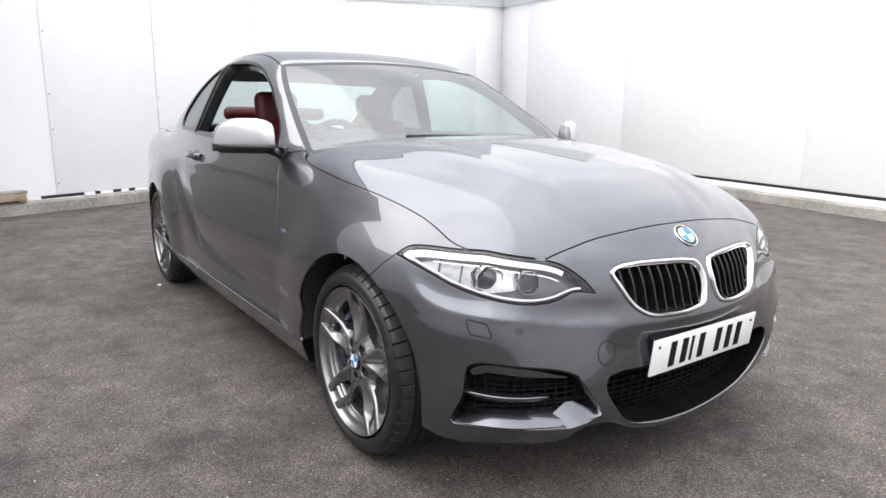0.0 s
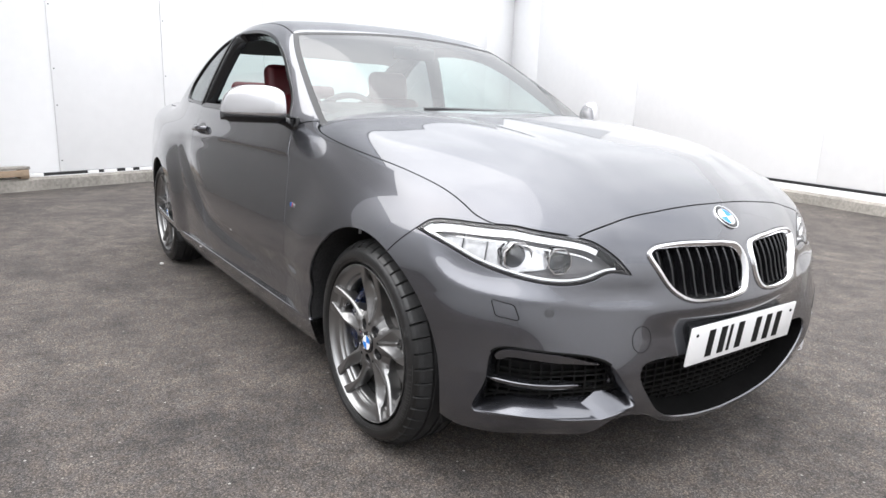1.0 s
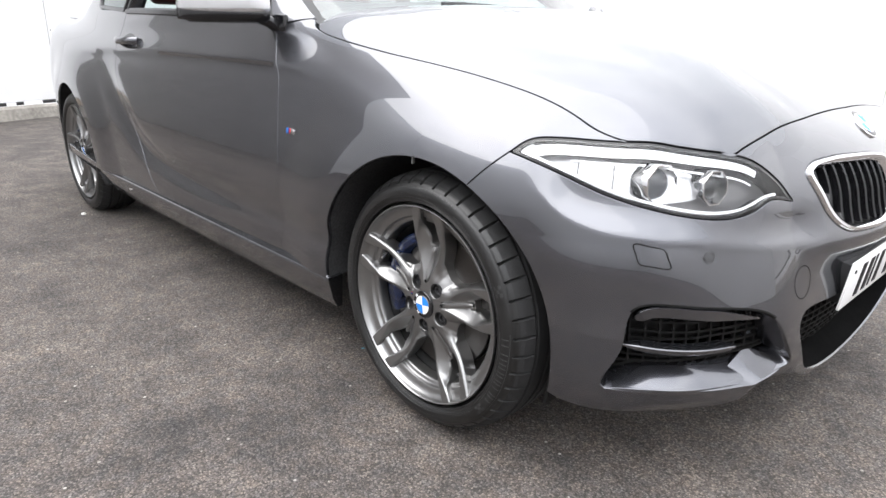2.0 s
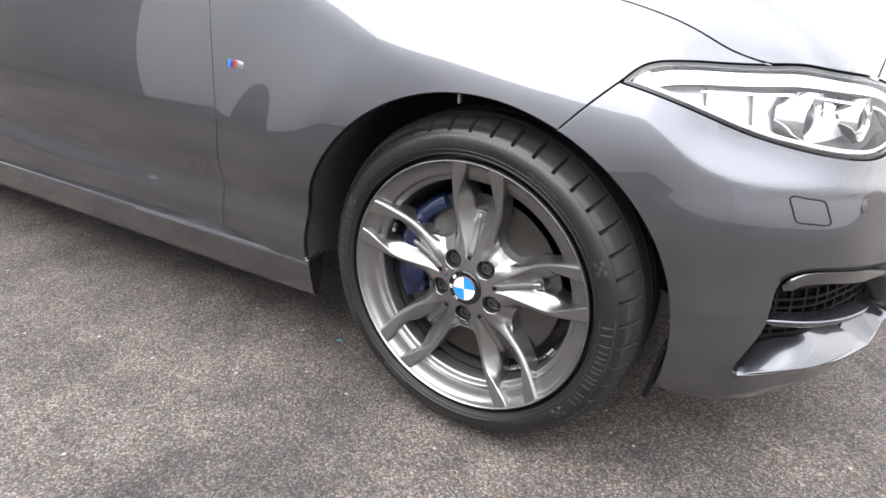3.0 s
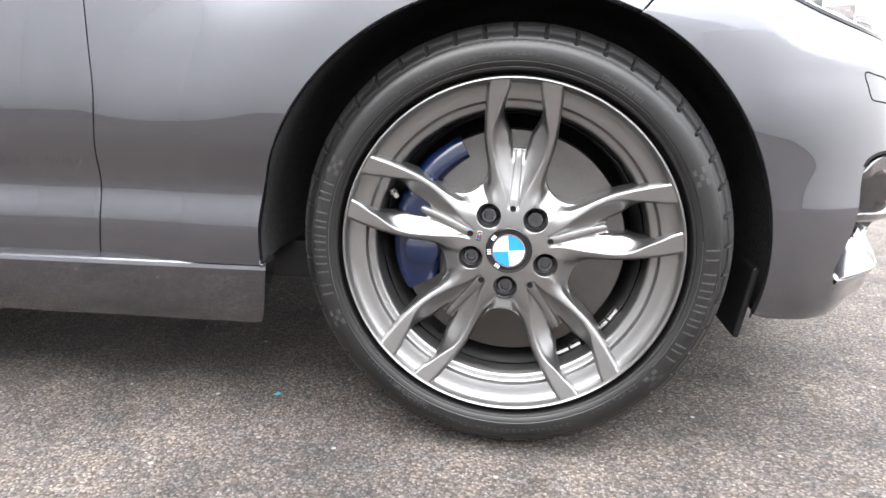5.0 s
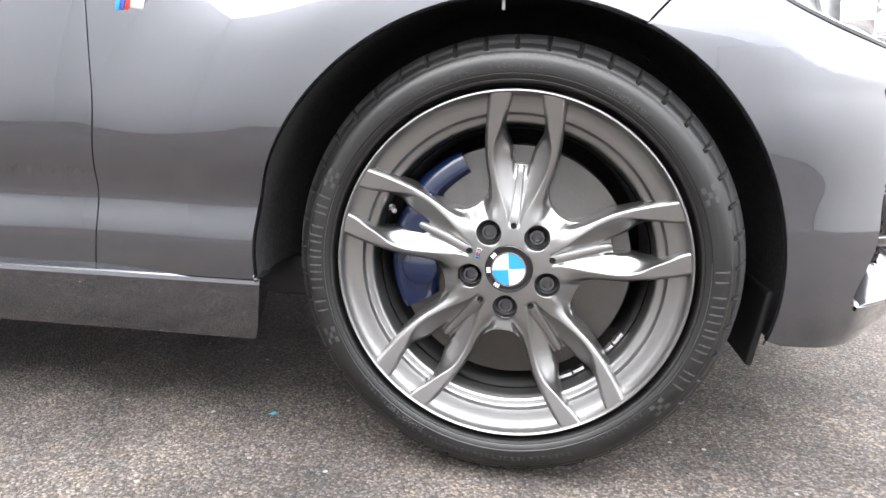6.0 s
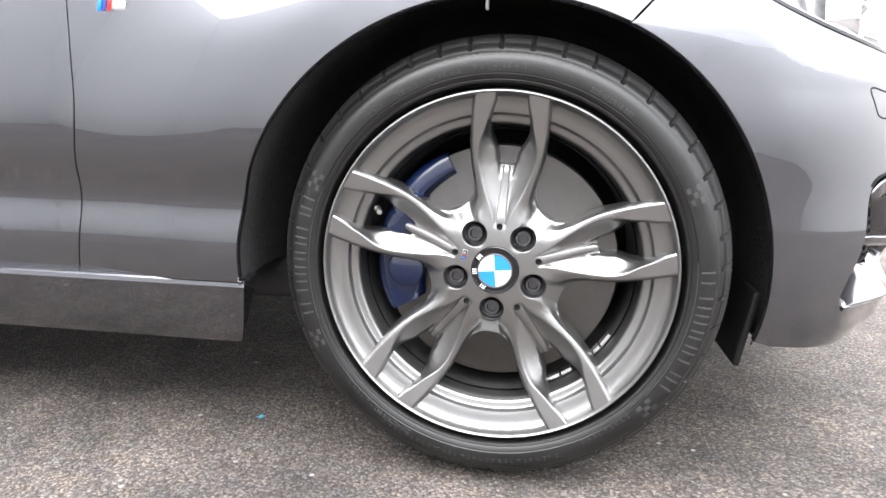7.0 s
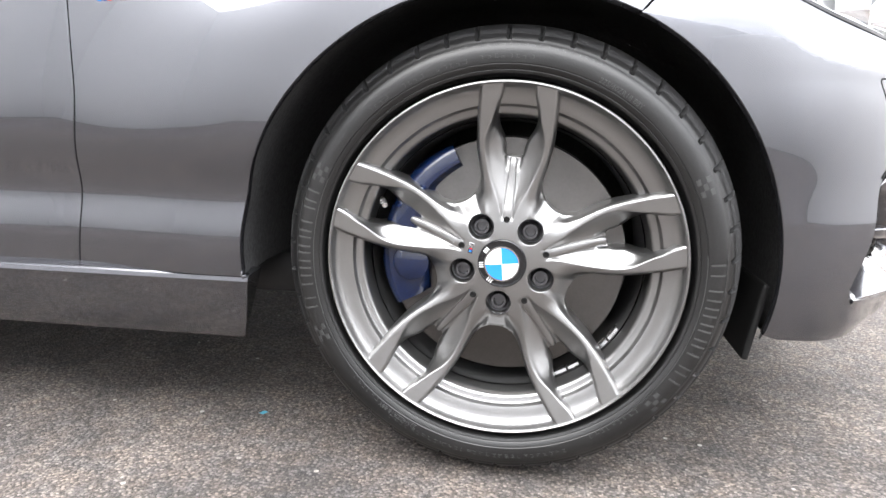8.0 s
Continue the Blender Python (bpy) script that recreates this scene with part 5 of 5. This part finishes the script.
def spider_height(u, v):
    """The wheel's face: five pairs of arms with leaf-shaped hollows, a lower web round each bolt; edges softened."""

    def raw(u, v):
        r, a = np.hypot(u, v), np.arctan2(v, u)
        b = (a - radians(90) + math.pi / 5) % (2 * math.pi / 5) - math.pi / 5
        t, s = r * np.cos(b), np.abs(r * np.sin(b))
        T, O = FACE(r), np.where(t < .0862, ROOT(t), OUTER(t))
        V = INNER(np.maximum(t, .086))
        K = np.maximum(RIDGE(np.maximum(t, .058)), V + .0012)
        D = DROP(np.clip(t, .058, .245)) * step(.054, .064, t)
        w = np.clip((K - s) / (K - V), 0, 1)
        leaf = w * (1.28 - .30 * w)
        h = T - .9 * D * leaf - .0012 * step(0, .25, w) * step(.10, .16, t)
        h = h - .006 * step(V, V - .004, s) * step(.120, .140, t)
        h = h - .0045 * np.clip((s - O + .0045) / .0045, 0, 1.3) ** 2 * step(.084, .100, t)
        h = h - .0030 * np.clip((V + .003 - s) / .003, 0, 1) ** 2 * step(APEX - .002, APEX + .012, t) * step(.225, .20, t)
        c = math.pi / 5 - np.abs(b)
        web = step(ROOT(t) - .003, ROOT(t) + .010, s) * step(.034, .046, r) * step(.095, .086, t)
        return h - .0040 * web - .016 * step(.070, .104, r) * step(.40, .10, c)

    total, n = raw(u, v) * 2, 2
    for d, k in ((.0006, 6), (.0013, 8)):
        for i in range(k):
            a = 2 * math.pi * i / k
            total, n = total + raw(u + d * math.cos(a), v + d * math.sin(a)), n + 1
    return total / n


def wheel_parts(parent):
    # outline: out along an arm, round its tip, down the slot and up the other arm, then a lobe to the next pair
    loop = []
    edge0 = float(OUTER(.112))
    tt = np.linspace(.112, TIP, 56)
    up_ = np.linspace(APEX + .004, TIP, 44)
    for k in range(5):
        c = radians(90 + 72 * k)
        ax, lat = np.array([math.cos(c), math.sin(c)]), np.array([math.sin(c), -math.cos(c)])
        tip = lambda s: math.sqrt(TIP ** 2 - s ** 2)
        arm = [(min(t, tip(float(OUTER(t)))), float(OUTER(t))) for t in tt]
        slot = [(min(t, tip(float(INNER(t)))), float(INNER(t))) for t in up_[::-1]]
        end = [(tip(s), s) for s in np.linspace(arm[-1][1], slot[0][1], 12)[1:-1]]
        foot = [(APEX + .0012, slot[-1][1] - .003), (APEX, slot[-1][1] - .0065)]
        half = arm + end + slot + foot
        path = half + [(t, -s) for t, s in half[::-1]]
        loop += [ax * t + lat * s for t, s in path]
        nxt, mid = radians(90 + 72 * (k + 1)), radians(90 + 72 * (k + .5))
        ax2, lat2 = np.array([math.cos(nxt), math.sin(nxt)]), np.array([math.sin(nxt), -math.cos(nxt)])
        turn = lambda a, r: np.array([math.cos(mid + a), math.sin(mid + a)]) * r
        loop += list(spline([loop[-1], turn(-.19, .1030), turn(-.07, .0975), turn(.07, .0975), turn(.19, .1030), ax2 * .112 + lat2 * edge0], .003)[1:-1])
    loop = np.array(loop)
    loop = loop[np.linalg.norm(loop - np.roll(loop, 1, axis=0), axis=1) > .0005]
    pockets = []
    t = np.linspace(0, 2 * math.pi, 36, endpoint=False)
    for k in range(5):
        a = radians(54 + 72 * k)
        pockets.append(np.stack([.0568 * math.cos(a) + .0182 * np.cos(t), .0568 * math.sin(a) + .0182 * np.sin(t)], axis=1))
    t = np.linspace(0, 2 * math.pi, 60, endpoint=False)
    pockets.append(np.stack([.0335 * np.cos(t), .0335 * np.sin(t)], axis=1))
    V, F = fill([loop, *pockets], .0018)
    e = .0005
    slope_ = lambda du, dv: (spider_height(V[:, 0] + du, V[:, 1] + dv) - spider_height(V[:, 0] - du, V[:, 1] - dv)) / (2 * e)
    N = np.stack([-slope_(e, 0), -slope_(0, e), np.ones(len(V))], axis=1)
    N /= np.linalg.norm(N, axis=1, keepdims=True)
    P = np.column_stack([V, spider_height(V[:, 0], V[:, 1])])
    count = set()
    for q in F:
        for i in range(3):
            count.add((int(q[i]), int(q[(i + 1) % 3])))
    outer = {x for x in count if (x[1], x[0]) not in count}
    side = np.zeros((len(V), 2))
    for i, j in outer:
        d = V[j] - V[i]
        o = np.array([d[1], -d[0]]) / max(np.linalg.norm(d), 1e-9)
        side[i] += o
        side[j] += o
    side /= np.maximum(np.linalg.norm(side, axis=1, keepdims=True), 1e-9)
    mid = V[F].mean(axis=1)
    ang = (np.degrees(np.arctan2(mid[:, 1], mid[:, 0])) - 90 + 36) % 360
    which = (ang // 72).astype(int)
    off = np.radians(ang % 72 - 36)
    which[np.hypot(mid[:, 0], mid[:, 1]) * np.cos(off) < .0862] = -1
    up = np.array([[0, 0, 1.0]])
    for k in range(-1, 5):
        own = F[which == k]
        ids = np.unique(own)
        where = {int(v): i for i, v in enumerate(ids)}
        edge = [(int(q[i]), int(q[(i + 1) % 3])) for q in own for i in range(3) if (int(q[i]), int(q[(i + 1) % 3])) in outer]
        rim_ids = sorted({i for x in edge for i in x})
        at_rim = {v: i for i, v in enumerate(rim_ids)}
        s3 = np.column_stack([side[rim_ids], np.zeros(len(rim_ids))])
        B = P[rim_ids]
        deep = np.where(np.hypot(B[:, 0], B[:, 1]) > .222, .012, .034)[:, None]
        rows = [B + s3 * .0007 - up * .0010, B + s3 * .0014 - up * .0030, B + s3 * .0022 - up * deep]
        norm = [s3 * .75 + N[rim_ids] * .65, s3, s3]
        n0, n1 = len(ids), len(rim_ids)
        verts = np.vstack([P[ids]] + rows)
        normals = np.vstack([N[ids]] + [q / np.linalg.norm(q, axis=1, keepdims=True) for q in norm])
        faces = [tuple(where[int(v)] for v in q) for q in own]
        for i, j in edge:
            a, b = at_rim[i], at_rim[j]
            faces.append((where[j], where[i], n0 + a, n0 + b))
            faces.append((n0 + b, n0 + a, n0 + n1 + a, n0 + n1 + b))
            faces.append((n0 + n1 + b, n0 + n1 + a, n0 + 2 * n1 + a, n0 + 2 * n1 + b))
        name = "hub" if k < 0 else "twin_spoke"
        part(name, mesh_of(name, verts, faces, normals), RIM, parent, "grey alloy hub" if k < 0 else "grey alloy twin spoke")
    # a raised rib between the arms of each pair
    for k in range(5):
        bm = bmesh.new()
        rows = []
        for u in np.linspace(0, 1, 25):
            r = .0525 + .0895 * u
            h = float(FACE(r)) - max(.0008, .9 * float(DROP(r)) - .0040) - .003 * max(0, u - .90) / .10
            wd = (.0060 - .0022 * u) * (1 if 0 < u < 1 else .6)
            rows.append([bm.verts.new((r, s, z)) for s, z in ((-wd - .0035, h - .02), (-wd - .0012, h - .003), (-wd, h - .0008), (-wd * .6, h), (wd * .6, h), (wd, h - .0008), (wd + .0012, h - .003), (wd + .0035, h - .02))])
        for a_, b_ in zip(rows, rows[1:]):
            for i in range(7):
                bm.faces.new((a_[i], a_[i + 1], b_[i + 1], b_[i]))
        bm.faces.new(rows[0])
        bm.faces.new(rows[-1])
        bmesh.ops.recalc_face_normals(bm, faces=bm.faces[:])
        bm.transform(Matrix.Rotation(radians(90 + 72 * k), 4, "Z"))
        part("rib", bm, RIM, parent)
        dot = turned([(.0044, .0016), (.0036, .0022), (.0030, .0008), (0, .0002)], 16, m=pose(.0605 * math.cos(radians(90 + 72 * k)), .0605 * math.sin(radians(90 + 72 * k)), float(FACE(.0605)) + .0002))
        part("plug", dot, INK, parent, "black plug")
    # rim: flange, dish, ledge, barrel
    prof = [(.2385, .006), (.2412, .009), (.2418, .0135), (.2408, .0160), (.2392, .0165), (.2378, .0152), (.2366, .0115), (.2348, .0065), (.2322, .0025), (.2288, -.0003), (.2245, -.0024), (.2195, -.0040), (.2150, -.0052), (.2122, -.0066), (.2106, -.0100), (.2096, -.0135), (.2080, -.0148), (.2030, -.0158), (.2005, -.0170), (.1985, -.0205), (.1975, -.030), (.1945, -.044)]
    part("rim", turned(prof, 160), RIM, parent)
    part("barrel", turned([(.1932, -.046), (.192, -.066), (.189, -.12), (.192, -.17), (.200, -.185)], 96), BARREL, parent, "dark wheel barrel")
    part("barrel_back", turned([(.2000, -.186), (.2385, -.19), (.2385, .003)], 96), BLACK, parent)
    # centre cap: black ring, quartered enamel disc
    part("cap", turned([(.0335, -.008), (.0332, .0015), (.0318, .003), (.0308, .0025), (.0240, .0032), (.0236, .0042), (.0222, .0042), (.0218, .0034), (0, .0034)], 64), GLOSS, parent, "black centre cap")
    part("cap_ring", turned([(.0241, .0030), (.0238, .0046), (.0226, .0046), (.0223, .0030)], 64), CHROME, parent, "chrome ring")
    for q in range(4):
        bm = bmesh.new()
        vs = [bm.verts.new((0, 0, .0046))] + [bm.verts.new((.0222 * math.cos(a), .0222 * math.sin(a), .0040)) for a in np.radians(np.linspace(90 * q + 9, 90 * q + 99, 14))]
        for i in range(1, 14):
            bm.faces.new((vs[0], vs[i], vs[i + 1]))
        part("quadrant", bm, WHITE if q % 2 else BLUE, parent, "white enamel quarter" if q % 2 else "blue enamel quarter")
    for a in (144, 189, 239):
        for off in (-.0029, 0, .0029):
            m = Matrix.Rotation(radians(a), 4, "Z") @ pose(.0281, off, .0031)
            part("mark", box((.0056, .0013, .0006), bevel=0, m=m), WHITE, parent)
    m = Matrix.Rotation(radians(160), 4, "Z") @ pose(.0470, 0, float(FACE(.047)) + .0006, 0, 0, 12)
    tab_ = part("badge_plate", box((.0070, .0150, .0014), bevel=.0004, m=m), SATIN, parent, "small silver-edged badge plate")
    part("badge_field", box((.0054, .0132, .0004), bevel=0, m=m @ pose(0, 0, .0008)), INK, tab_)
    for mat, y, w_ in ((BLUE, -.0042, .0014), (NAVY, -.0024, .0014), (RED, -.0006, .0014), (SATIN, .0030, .0040)):
        part("stripe", box((.0036, w_, .0003), bevel=0, m=m @ pose(0, -y, .0011)), mat, tab_)
    # stick-on balance weights inside the barrel
    for a0, a1, w0 in ((-42, -34, -.050), (-33, -27, -.050), (-62, -56, -.050), (-55, -50, -.050)):
        strip = turned([(.1925, w0), (.1885, w0 - .001), (.1885, w0 - .015), (.1925, w0 - .016)], 6, (a0, a1))
        part("balance_weight", strip, SATIN, parent, "silver balance weight")
    # wheel bolts and valve
    for k in range(5):
        a = radians(54 + 72 * k)
        m = pose(.0565 * math.cos(a), .0565 * math.sin(a), -.017)
        cup = turned([(.0181, .012), (.0172, -.004), (.0118, -.006), (.0116, .003), (.0102, .0058), (.0072, .0058), (.0062, .000), (0, .000)], 28, m=m)
        part("wheel_bolt", cup, STEEL, parent, "dark steel wheel bolt")
    a = radians(160)
    m = pose(.190 * math.cos(a), .190 * math.sin(a), -.026) @ pose(0, 0, 0, 0, 0, math.degrees(a)) @ pose(0, 0, 0, 0, -25, 0)
    part("valve", turned([(.0050, -.01), (.0050, .008), (.0042, .009), (.0042, .022), (.0032, .024), (0, .024)], 16, m=m), SATIN, parent, "silver tyre valve")


def tyre_mesh(notches=46, radius=.3175, wide=.112):
    """Sidewalls, shoulders cut by notches, and a grooved tread."""
    W = -.088
    half = [(.2375, .070), (.2398, .080), (.2435, .0795), (.2462, .081), (.2476, .094), (.2484, .1012), (.2498, .1040), (.2528, .1056), (.2537, .1050), (.2546, .1061), (.2603, .1082), (.2611, .1077), (.2620, .1087), (.268, .1096), (.276, .1092), (.2825, .1068), (.2872, .1034), (.2888, .1014), (.2902, .1008), (.2945, .0965), (.2990, .0905), (.3037, .0835), (.3075, .0750), (.3105, .0660)]
    tread = [(.3140, .0580), (.3080, .0570), (.3080, .0480), (.3152, .0470), (.3165, .0190), (.3095, .0180), (.3095, .0085), (.3168, .0075)]
    prof = half + tread
    prof = prof + [(r, -w) for r, w in reversed(prof)]
    per = 12
    n = notches * per
    bm = bmesh.new()
    rows = []
    for i in range(n):
        a = 2 * math.pi * i / n
        cut = i % per == 0
        row = []
        for j, (r, w) in enumerate(prof):
            lean = 0
            if cut and r > .290 and abs(w) > .059:
                deep = .0075 * min(1, max(0, (r - .290) / .005)) * (1 if abs(w) > .059 else .8)
                r = r - deep
            if abs(w) < .1:
                lean = .05 * max(0, (.1 - abs(w)))
            b = a + (lean if w > 0 else -lean) * 2.2
            row.append(bm.verts.new((r * math.cos(b), r * math.sin(b), W + w)))
        rows.append(row)
    for i in range(n):
        p, q = rows[i], rows[(i + 1) % n]
        for j in range(len(prof) - 1):
            f = bm.faces.new((p[j], q[j], q[j + 1], p[j + 1]))
            f.material_index = 1 if abs(prof[j][1]) < .093 and prof[j][0] > .2980 else 0
    bmesh.ops.recalc_face_normals(bm, faces=bm.faces[:])
    return bm


def side_height(r):
    return float(np.interp(r, [.2546, .2603, .268, .276, .2825, .2872, .294], [.1061, .1082, .1096, .1092, .1068, .1034, .0970])) - .088


def arc_bars(bm_list, r0, r1, a0, a1, lift=.0008):
    """A raised bar on the sidewall between two radii and two angles (degrees, anticlockwise)."""
    r0, r1 = r0 - .005, r1 - .005
    bm = bmesh.new()
    n = max(2, int(abs(a1 - a0) / 1.5))
    rows = []
    for i in range(n + 1):
        a = radians(a0 + (a1 - a0) * i / n)
        rows.append([bm.verts.new((r * math.cos(a), r * math.sin(a), side_height(r) + h)) for r, h in ((r0, -.001), (r0, lift), ((r0 + r1) / 2, lift), (r1, lift), (r1, -.001))])
    for p, q in zip(rows, rows[1:]):
        for j in range(4):
            bm.faces.new((p[j], q[j], q[j + 1], p[j + 1]))
    bm.faces.new(rows[0])
    bm.faces.new(rows[-1])
    bmesh.ops.recalc_face_normals(bm, faces=bm.faces[:])
    bm_list.append(bm)


def sidewall_text(text, size, r, mid):
    """Letters bent round the sidewall, reading from outside, centred on an angle."""
    bm, width = lettering(text, size, .0004)
    r = r - .005
    for v in bm.verts:
        x, y, z = v.co
        a = radians(mid) - (x - width / 2) / (r + y)
        v.co = ((r + y) * math.cos(a), (r + y) * math.sin(a), side_height(r + y) + .0003 + z)
    return bm


def build_wheel(name, m, label):
    wheel = thing(name, label, "", m)
    wheel.parent = car
    tyre = part("tyre", tyre_mesh(), TYRE, wheel, "low-profile black rubber tyre")
    tyre.data.materials.append(TREAD)
    wheel_parts(wheel)
    # moulded bars in place of maker's words, and the size
    for mid in (-9, 183):
        bars = []
        for i in range(8):
            a = mid - 19 + i * 4.6
            wide = (3.4, 1.2, 3.2, 3.2, 3.0, 2.8, 1.2, 3.3)[i]
            for b0 in ((a, a + wide - .5) if wide > 2 else (a + wide / 2 - .25,)):
                arc_bars(bars, .2700, .2880, b0, b0 + .5, .0006)
        for r0 in (.2655, .2902):
            arc_bars(bars, r0, r0 + .0007, mid - 24, mid + 19)
        for b in bars:
            part("moulded_bar", b, LETTER, wheel)
    for mid in (-38, 26, 205, 156):
        bars = []
        for i in range(3):
            for j in range(3):
                if (i + j) % 2 == 0:
                    arc_bars(bars, .270 + j * .0062, .2755 + j * .0062, mid + i * 1.7, mid + i * 1.7 + 1.6, .0005)
        tagged(part("chequer", merge(*bars), CHEQUER, wheel), kind="stuff")
    for mid in (62, 242):
        part("size_mark", sidewall_text("225/40ZR18 88Y", .0092, .2690, mid), LETTER, wheel, "raised tyre size")
    for mid, span, r in ((95, 16, .2725), (110, 10, .270), (122, 9, .270), (133, 8, .270), (100, 22, .2880), (80, 20, .2880), (270, 24, .2760), (286, 22, .2760), (250, 20, .2760), (312, 18, .268), (232, 16, .268)):
        bars = []
        k = int(span / 1.9)
        for i in range(k):
            a = mid - span / 2 + i * 1.9
            tall = (.0046 if r < .28 else .0030) * (1, .6, .85, 1, .4)[i % 5]
            arc_bars(bars, r, r + .0006, a, a + (1.2, .5, .9, .3)[i % 4], .0004)
            arc_bars(bars, r + tall, r + tall + .0006, a + .2, a + (.6, 1.1, .9)[i % 3], .0004)
            arc_bars(bars, r, r + tall, a + .3 * (i % 3), a + .3 * (i % 3) + .16, .0004)
        tagged(part("small_mark", merge(*bars), LETTER, wheel), kind="stuff")
    return wheel


def seat_wheel(x, y, side, turn=0.0):
    """Pose with w outwards on the car's right (side -1) or left (1)."""
    if side < 0:
        m = Matrix(((1, 0, 0, x), (0, 0, -1, y), (0, 1, 0, HUB_Z), (0, 0, 0, 1)))
    else:
        m = Matrix(((-1, 0, 0, x), (0, 0, 1, y), (0, 1, 0, HUB_Z), (0, 0, 0, 1)))
    return m @ pose(0, 0, 0, 0, 0, turn)


wheel_fr = build_wheel("wheel", seat_wheel(0, -.828, -1, PHASE), "grey twin-spoke alloy wheel with a low black tyre")
for x, y, s, t in ((0, .828, 1, 20), (-WHEELBASE, -.832, -1, 12), (-WHEELBASE, .832, 1, 31)):
    w = copy_thing(wheel_fr, seat_wheel(x, y, s, t))

# brakes
for x, y, s in ((0, -.828, -1), (-WHEELBASE, -.832, -1), (0, .828, 1), (-WHEELBASE, .832, 1)):
    base = seat_wheel(x, y, s)
    disc = turned([(.092, -.030), (.094, -.048), (.098, -.0495), (.168, -.0495), (.1695, -.051), (.1695, -.058), (.163, -.0582), (.163, -.066), (.1695, -.066), (.1695, -.075), (.09, -.076)], 120)
    part("brake_disc", disc, DISC, car, "bare steel brake disc").matrix_local = base
    hat = turned([(.030, -.022), (.088, -.026), (.0915, -.030), (.0925, -.049)], 60, m=base)
    part("disc_hat", hat, HAT, car)
    # a fixed caliper behind the axle
    bm = bmesh.new()
    angs = np.radians(np.linspace(116, 206, 23) if s < 0 else np.linspace(-26, 60, 23))
    rows = []
    for i, a in enumerate(angs):
        u = abs(i / 22 * 2 - 1)
        pad = .010 * u ** 3
        inn = min(.140, .104 / max(.3, abs(math.cos(a)))) + .3 * pad
        cs = [(inn, -.047), (inn + .003, -.036 - pad), (inn + .007, -.0295 - pad), (inn * .6 + .155 * .4, -.0262 - pad * .8), (inn * .35 + .160 * .65, -.0250 - pad * .8), (.161, -.0255 - pad * .8), (.170 - pad * .3, -.0295 - pad * .5), (.176 - pad * .5, -.037), (.179 - pad * .5, -.055), (.178, -.09), (.12, -.09)]
        rows.append([bm.verts.new((r * math.cos(a), r * math.sin(a), w)) for r, w in cs])
    for p, q in zip(rows, rows[1:]):
        for j in range(11):
            bm.faces.new((p[j], q[j], q[(j + 1) % 11], p[(j + 1) % 11]))
    bm.faces.new(rows[0])
    bm.faces.new(rows[-1])
    for k in (-1, 1):
        mid = radians((184 if k > 0 else 141) if s < 0 else (-4 if k > 0 else 39))
        reach = .131 if k > 0 else .150
        b2 = turned([(.0265, -.032), (.0262, -.0215), (.0245, -.0195), (0, -.0190)] if k > 0 else [(.0075, -.032), (.0070, -.018), (.0045, -.014), (0, -.012)], 32, m=pose(reach * math.cos(mid), reach * math.sin(mid), 0))
        bm = merge(bm, b2)
    bmesh.ops.recalc_face_normals(bm, faces=bm.faces[:])
    bm.transform(base)
    d = bpy.data.meshes.new("brake_caliper")
    bm.to_mesh(d)
    bm.free()
    d.shade_smooth()
    d.set_sharp_from_angle(angle=radians(62))
    part("brake_caliper", d, CALIPER, car, "blue lacquered brake caliper")
